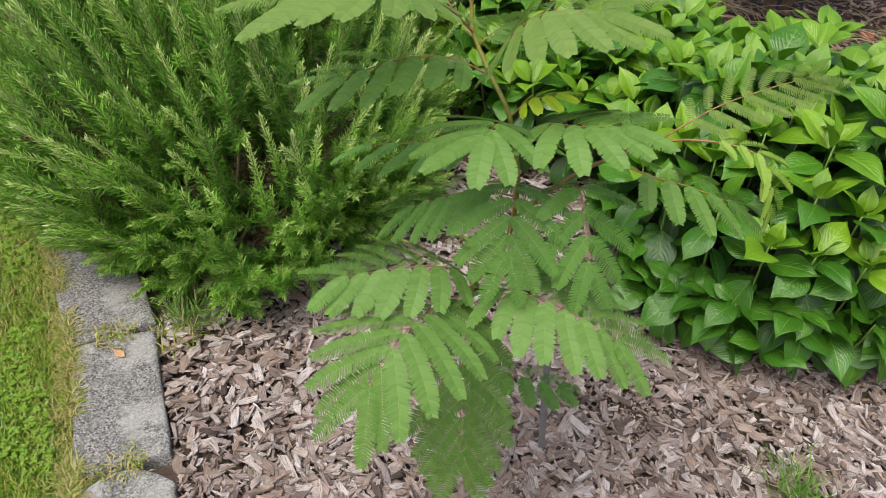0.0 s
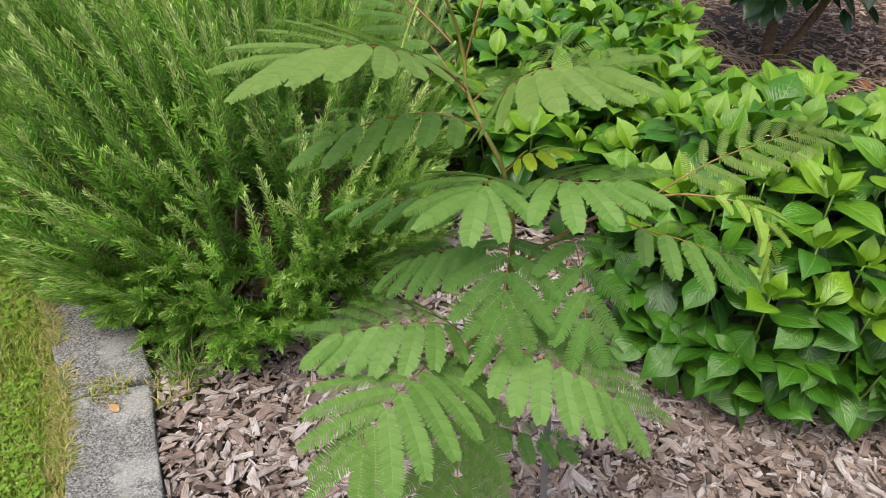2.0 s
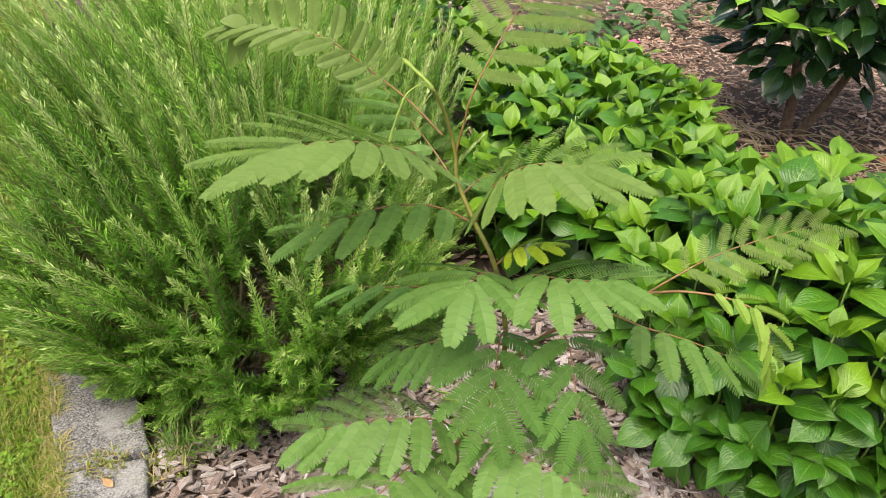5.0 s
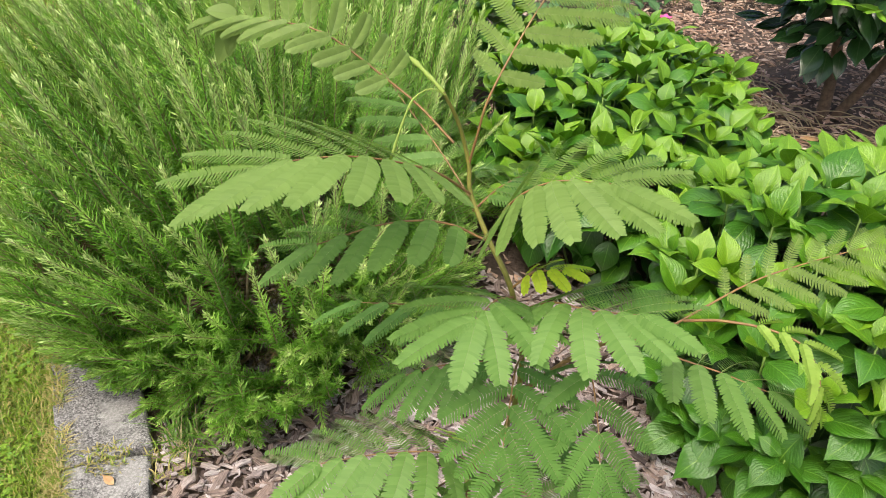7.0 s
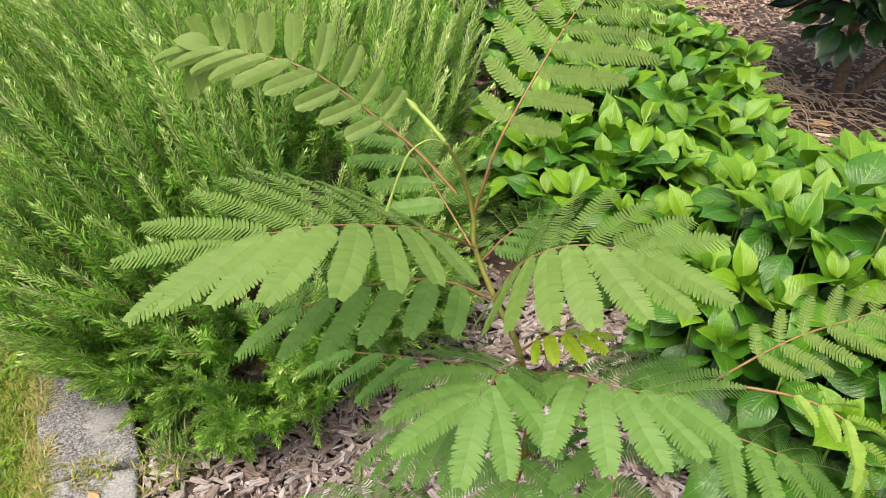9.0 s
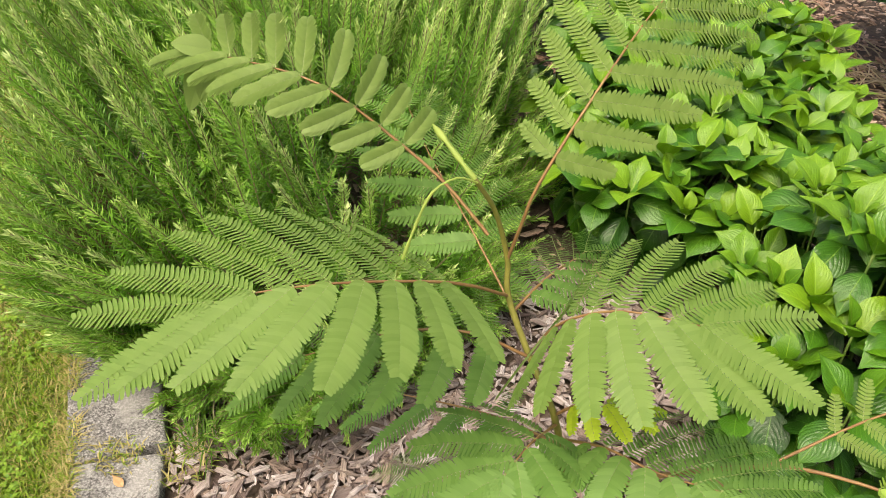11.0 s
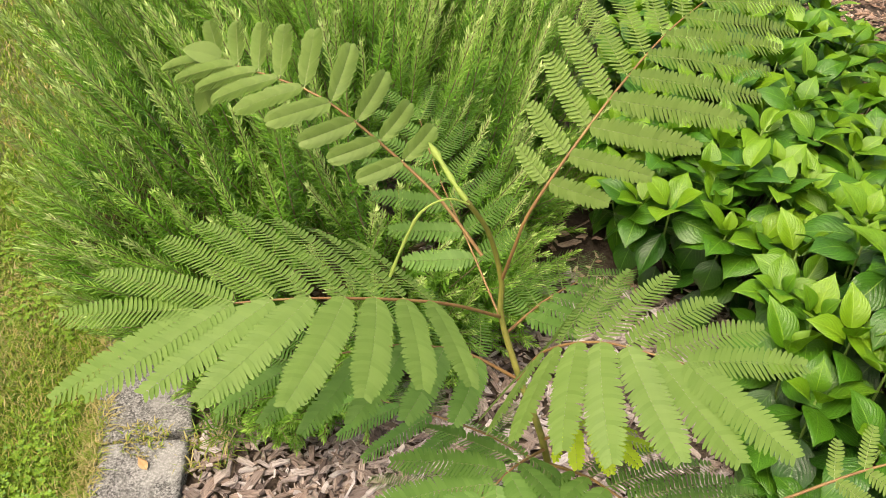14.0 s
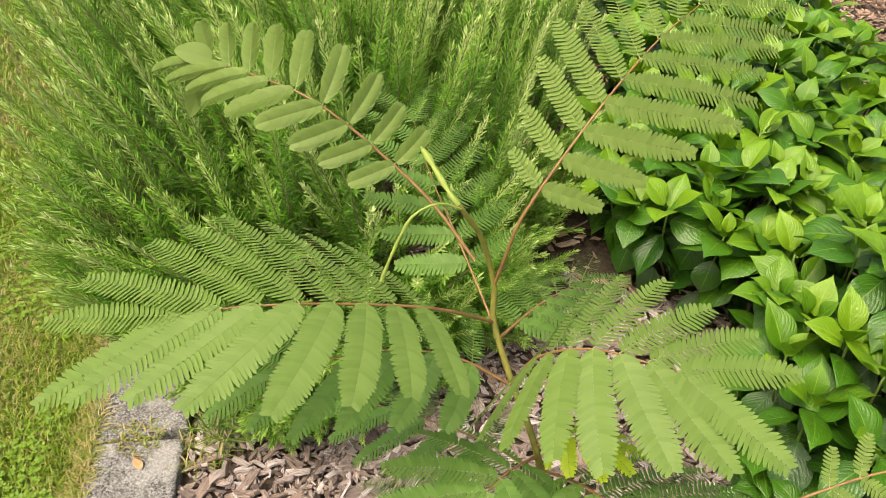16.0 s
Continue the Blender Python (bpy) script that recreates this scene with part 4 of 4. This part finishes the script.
# ---- low plants at the back ----
for px, py, n in ((0.55, 5.35, 46), (0.95, 5.6, 40), (1.5, 5.9, 44), (0.1, 5.2, 44), (2.2, 6.0, 40)):
    plant = tagged(new("ground_cover_plant"), "low green leafy plant on the mulch", "plant", "low plants at the back")
    for k in range(n):
        a, q = rng.uniform(0, 6.283), 0.26 * math.sqrt(rng.random())
        at = Vector((px + q * math.cos(a), py + q * math.sin(a), 0.06 + rng.uniform(0, 0.16) * (1 - q * 2)))
        part("leaf", rng.choice(c_leaf), plant, leaf_pose(at, a + rng.uniform(-0.8, 0.8), rng.uniform(-0.5, 0.4), rng.uniform(0.07, 0.11), rng.uniform(-0.4, 0.4)))
    bd = Build()
    for k in range(7):
        a = k * 0.9
        bd.tube(spline([(px, py, -0.01), (px + 0.06 * math.cos(a), py + 0.06 * math.sin(a), 0.06), (px + 0.17 * math.cos(a), py + 0.17 * math.sin(a), 0.11)], 6), [0.003] * 5 + [0.001], 4)
    part("stem", bd.mesh("stem", [stalk_green]), plant)

# ---- wood-chip mulch ----
mulch = tagged(new("mulch_bed"), "bed of weathered grey-brown wood chips", "mulch", kind="structure")


def chip_shape(r, ln, wd, th):
    """Split splinter: three uneven cross-sections, slanted ends, a slight bend. Returns corners and faces."""
    c = []
    sk, tw, bend = r.uniform(-0.5, 0.5) * wd, r.uniform(-0.3, 0.3) * th, r.uniform(-0.5, 0.5) * th
    ends = r.uniform(0.72, 1.08), r.uniform(0.92, 1.08), r.uniform(0.6, 1.05)
    for k in range(3):
        y = (k - 1) * ln / 2
        shift = r.uniform(-0.12, 0.12) * wd
        for sx, sz in ((-1, -1), (1, -1), (1, 1), (-1, 1)):
            w = wd / 2 * ends[k] * r.uniform(0.85, 1.1)
            c.append((sx * w + shift, y * r.uniform(0.9, 1.06) + (sk * sx if k != 1 else 0), sz * th / 2 * r.uniform(0.6, 1.1) * (0.85 if k != 1 else 1.0) + tw * sx * (k - 1) + (bend if k == 1 else 0)))
    f = [(3, 2, 1, 0), (8, 9, 10, 11)]
    for k in (0, 4):
        f += [(k + a, k + q, k + q + 4, k + a + 4) for a, q in ((0, 1), (1, 2), (2, 3), (3, 0))]
    return c, f


def chip_uv(co, f, ln):
    drop = (0, 1) if abs((Vector(co[f[2]]) - Vector(co[f[0]])).cross(Vector(co[f[3]]) - Vector(co[f[1]])).normalized().z) > 0.6 else (2, 1)
    return [(co[i][drop[0]] / 0.02 + 0.5, co[i][drop[1]] / 0.02 + 0.5) for i in f]


def chip_build(r, bd, m, ln, wd, th):
    co, fs = chip_shape(r, ln, wd, th)
    n = len(bd.v)
    off = r.uniform(0, 40)
    bd.v.extend(tuple(m @ Vector(p)) for p in co)
    for f in fs:
        bd.f.append(tuple(i + n for i in f))
        bd.uv.append([(u + off, v + off) for u, v in chip_uv(co, f, ln)])
        bd.m.append(0)


def chip_size(r):
    k = r.random()
    if k < 0.36:
        return r.uniform(0.009, 0.022), r.uniform(0.004, 0.011), r.uniform(0.002, 0.005)
    if k < 0.44:
        return r.uniform(0.04, 0.08), r.uniform(0.003, 0.006), r.uniform(0.002, 0.004)
    if k < 0.84:
        return r.uniform(0.020, 0.045), r.uniform(0.007, 0.016), r.uniform(0.003, 0.007)
    return r.uniform(0.036, 0.064), r.uniform(0.011, 0.023), r.uniform(0.004, 0.009)


def in_bed(x, y):
    return x > kerb_side(y) + 0.115


def bare(x, y):
    """Patches where the soil shows."""
    return 1.15 * math.exp(-((x - 0.58) / 0.12) ** 2 - ((y - 1.32) / 0.07) ** 2) + 0.9 * math.exp(-((x - 0.86) / 0.06) ** 2 - ((y - 1.28) / 0.06) ** 2)


def chip_pose(r, x, y, layer):
    return Matrix.Translation((x, y, 0.002 + layer * 0.011 + r.uniform(0, 0.006))) @ Matrix.Rotation(r.uniform(0, 6.283), 4, 'Z') @ Matrix.Rotation(r.gauss(0, 0.16), 4, 'X') @ Matrix.Rotation(r.gauss(0, 0.22), 4, 'Y')


cr = random.Random(31)
bd = Build()


def strew(count, x0, x1, y0, y1, grow=1.0, test=None):
    k = 0
    while k < count:
        x, y = cr.uniform(x0, x1), cr.uniform(y0, y1)
        if not in_bed(x, y) or (test and not test(x, y)):
            k += 0.2
            continue
        k += 1
        if cr.random() < bare(x, y) * 0.95:
            continue
        ln, wd, th = (v * grow for v in chip_size(cr))
        chip_build(cr, bd, chip_pose(cr, x, y, cr.random() * 1.6), ln, wd, th)


strew(15000, -0.65, 1.7, 0.75, 2.35)
strew(5000, -0.3, 1.6, 0.75, 1.6)
strew(7000, -0.5, 1.7, 0.75, 1.7, 0.45)
for k in range(1700):
    x, y = cr.gauss(0.60, 0.13), cr.gauss(1.32, 0.07)
    ln, wd, th = cr.uniform(0.003, 0.010), cr.uniform(0.002, 0.006), cr.uniform(0.002, 0.004)
    chip_build(cr, bd, Matrix.Translation((0, 0, -0.008)) @ chip_pose(cr, x, y, 0.0), ln, wd, th)
tagged(part("wood_chips", bd.mesh("wood_chips", [chip_mat], False), mulch), "loose grey-brown wood chips", kind="stuff")
bd = Build()
strew(14000, 0.9, 3.4, 2.3, 6.8, 0.95)
strew(5000, -1.2, 1.2, 2.3, 6.8, 1.1)
tagged(part("bark_litter", bd.mesh("bark_litter", [litter_mat], False), mulch), "brown bark litter at the back of the bed", kind="stuff")
chip_meshes = []
for i in range(24):
    one = Build()
    ln, wd, th = chip_size(cr)
    if i % 2:
        ln, wd = cr.uniform(0.035, 0.065), cr.uniform(0.009, 0.018)
    chip_build(cr, one, Matrix.Identity(4), ln, wd, th * 1.2)
    chip_meshes.append(one.mesh("wood_chip", [chip_mat], False))
k = 0
while k < 290:
    x, y = cr.uniform(-0.5, 1.25), cr.uniform(0.95, 1.75)
    if in_bed(x, y) and cr.random() > bare(x, y):
        part("wood_chip", cr.choice(chip_meshes), mulch, Matrix.Translation((0, 0, 0.014)) @ chip_pose(cr, x, y, 1.0))
        k += 1


# ---- grass ----
def blades(count, place, height, mat, name, lean=0.6, width=0.0013, seed=1):
    r = random.Random(seed)
    bd = Build()
    k = 0
    while k < count:
        spot = place(r)
        if spot is None:
            continue
        k += 1
        x, y, z = spot
        a = r.uniform(0, 6.283)
        h = height * r.uniform(0.45, 1.15)
        ln = r.uniform(0.15, 1.0) * lean * h
        dx, dy = math.cos(a), math.sin(a)
        w = width * r.uniform(0.7, 1.3)
        px, py = -dy * w, dx * w
        mx, my, mz = x + dx * ln * 0.35, y + dy * ln * 0.35, z + h * 0.6
        n = len(bd.v)
        bd.v.extend([(x - px, y - py, z), (x + px, y + py, z), (mx + px, my + py, mz), (mx - px, my - py, mz), (x + dx * ln, y + dy * ln, z + h * (1 - 0.15 * lean))])
        bd.f.extend([(n, n + 1, n + 2, n + 3), (n + 3, n + 2, n + 4)])
        bd.uv.extend([[(0, 0), (1, 0), (1, 0.6), (0, 0.6)], [(0, 0.6), (1, 0.6), (0.5, 1)]])
        bd.m.extend([0, 0])
    return bd.mesh(name, [mat])


def dryness(x, y):
    """Parts of the lawn that are yellowed: along the kerb and in patches."""
    d = kerb_side(y) - 0.10 - x
    return max(math.exp(-(d / 0.08) ** 2), 0.28 + 0.8 * noise.noise(Vector((x * 2.1, y * 2.1, 5))))


def lawn_spot(want_dry, x0, x1, y0, y1):
    def spot(r):
        x, y = r.uniform(x0, x1), r.uniform(y0, y1)
        edge = kerb_side(y) - 0.072
        if x > edge or (r.random() < dryness(x, y)) != want_dry:
            return None
        return x, y, 0.010
    return spot


tagged(new("grass", blades(42000, lawn_spot(False, -1.75, -0.5, 0.75, 2.3), 0.030, grass_mat, "grass", 1.1, seed=5)), "short green lawn grass", "grass", kind="stuff")
tagged(new("dry_grass", blades(22000, lawn_spot(True, -1.75, -0.5, 0.75, 2.3), 0.026, grass_dry, "dry_grass", 1.6, seed=6)), "yellowed dry lawn grass beside the kerb", "grass", kind="stuff")
tagged(new("grass", blades(30000, lawn_spot(False, -3.6, -1.3, 1.6, 5.5), 0.034, grass_mat, "grass", 1.1, 0.0024, 7)), "short green lawn grass", "grass", kind="stuff")
tagged(new("dry_grass", blades(16000, lawn_spot(True, -3.6, -1.3, 1.6, 5.5), 0.030, grass_dry, "dry_grass", 1.4, 0.0022, 8)), "yellowed dry lawn grass", "grass", kind="stuff")


def fringe_spot(r):
    y = r.uniform(0.75, 2.3)
    if noise.noise(Vector((y * 7, 2, 4))) < -0.15:
        return None
    return kerb_side(y) - r.uniform(0.095, 0.125), y, 0.022


tagged(new("dry_grass", blades(3200, fringe_spot, 0.030, grass_dry, "dry_grass", 1.9, seed=9)), "dry grass spilling over the kerb's outer edge", "grass", kind="stuff")
# clover in the lawn
bd = Build()
cl = random.Random(12)
k = 0
while k < 2600:
    x, y = cl.uniform(-1.7, -0.6), cl.uniform(0.75, 2.3)
    if x > kerb_side(y) - 0.16 or noise.noise(Vector((x * 5, y * 5, 9))) < 0.02:
        continue
    k += 1
    z, a0, sz = 0.022 + cl.uniform(0, 0.016), cl.uniform(0, 6), cl.uniform(0.0045, 0.0085)
    for j in range(3):
        a = a0 + j * 2.094
        d, s = Vector((math.cos(a), math.sin(a), cl.uniform(-0.1, 0.35))), Vector((-math.sin(a), math.cos(a), 0))
        o = Vector((x, y, z))
        bd.face([o, o + d * sz * 0.6 - s * sz * 0.5, o + d * sz * 1.1 - s * sz * 0.32, o + d * sz, o + d * sz * 1.1 + s * sz * 0.32, o + d * sz * 0.6 + s * sz * 0.5])
tagged(new("clover", bd.mesh("clover", [clover_mat])), "small green clover leaves in the lawn", "clover", kind="stuff")


def tuft(at, count, height, spread, mat, lean, seed, label):
    def spot(r):
        a, q = r.uniform(0, 6.283), spread * math.sqrt(r.random())
        return q * math.cos(a), q * math.sin(a), 0.0
    ob = new("grass_tuft", blades(count, spot, height, mat, "grass_tuft", lean, 0.0016, seed))
    ob.location = at
    tagged(ob, label, "grass tuft")


tuft((0.90, 1.13, 0.0), 150, 0.085, 0.055, tuft_mat, 1.3, 3, "small tuft of green grass growing in the mulch")
tuft((-0.58, 1.50, 0.0), 140, 0.10, 0.05, tuft_mat, 1.8, 4, "long loose grass growing beside the kerb")
tuft((-0.60, 1.42, 0.0), 110, 0.045, 0.06, grass_dry, 1.6, 5, "dry grass growing beside the kerb")
tuft((-0.735, 1.392, 0.028), 160, 0.022, 0.055, grass_dry, 1.8, 6, "dry grass growing in a kerb joint")
tuft((-0.56, 1.02, 0.028), 150, 0.020, 0.055, grass_dry, 1.8, 7, "dry grass growing in a kerb joint")


# ---- small things ----
def straw(at, reach, count, seed, label):
    r = random.Random(seed)
    bd = Build()
    for k in range(count):
        x, y = r.gauss(0, reach[0]), r.gauss(0, reach[1])
        a, ln = r.gauss(2.2, 0.5), r.uniform(0.12, 0.4)
        p = [(x, y, 0.024 + r.uniform(0, 0.02)), (x + math.cos(a) * ln * 0.5, y + math.sin(a) * ln * 0.5, 0.035 + r.uniform(0, 0.04)), (x + math.cos(a + 0.4) * ln, y + math.sin(a + 0.4) * ln, 0.024)]
        bd.tube(spline(p, 7), [0.0028] * 6 + [0.001], 4)
    ob = new("dry_straw", bd.mesh("dry_straw", [straw_mat]))
    ob.location = at
    tagged(ob, label, "straw", kind="stuff")


straw((1.24, 3.75, 0.0), (0.12, 0.30), 80, 2, "dry pale stalks lying on the mulch")
straw((1.95, 3.4, 0.0), (0.28, 0.28), 70, 3, "dry pale stalks lying on the mulch")

bd = Build()
bd.add([(-0.0072, -0.0012, -0.08), (0.0072, -0.0012, -0.08), (0.0072, -0.0012, 0.33), (-0.0072, -0.0012, 0.33), (-0.0072, 0.0012, -0.08), (0.0072, 0.0012, -0.08), (0.0072, 0.0012, 0.33), (-0.0072, 0.0012, 0.33)],
       [(0, 1, 2, 3), (5, 4, 7, 6), (1, 5, 6, 2), (4, 0, 3, 7), (3, 2, 6, 7)])
ob = tagged(new("plant_label_stake", bd.mesh("plant_label_stake", [stake_mat], False)), "narrow dark grey plastic plant label stake", "plant label")
ob.matrix_basis = pose(0.345, 1.185, 0.0, 3, -5, 8)


def dead_leaf(at, size, mat, rz, tilt, label):
    ob = tagged(new("fallen_leaf", broad_leaf(size, size * 0.5, 0.0, 0.3, 0.3, int(size * 1000), 1.0).mesh("fallen_leaf", [mat])), label, "leaf")
    ob.matrix_basis = pose(*at, tilt, 0, rz)


dead_leaf((-0.688, 1.325, 0.042), 0.04, dead_leaf_mat, 60, 8, "small brown fallen leaf on the kerb")
dead_leaf((1.40, 3.62, 0.03), 0.10, dead_leaf_mat, 100, 12, "yellow-brown fallen leaf on the mulch")
dead_leaf((1.86, 3.72, 0.03), 0.12, red_leaf_mat, 200, 10, "red-brown fallen leaf on the mulch")
dead_leaf((1.22, 4.05, 0.03), 0.10, red_leaf_mat, 20, 10, "red-brown fallen leaf on the mulch")
bd = Build()
for k in range(5):
    a = k * 1.257
    d, s = Vector((math.cos(a), math.sin(a), 0.5)), Vector((-math.sin(a), math.cos(a), 0))
    bd.face([Vector((0, 0, 0)), d * 0.02 - s * 0.014, d * 0.034, d * 0.02 + s * 0.014])
ob = tagged(new("pink_flower", bd.mesh("pink_flower", [petal_mat])), "small pink flower among hydrangea leaves", "flower")
ob.location = (0.66, 3.72, 0.47)
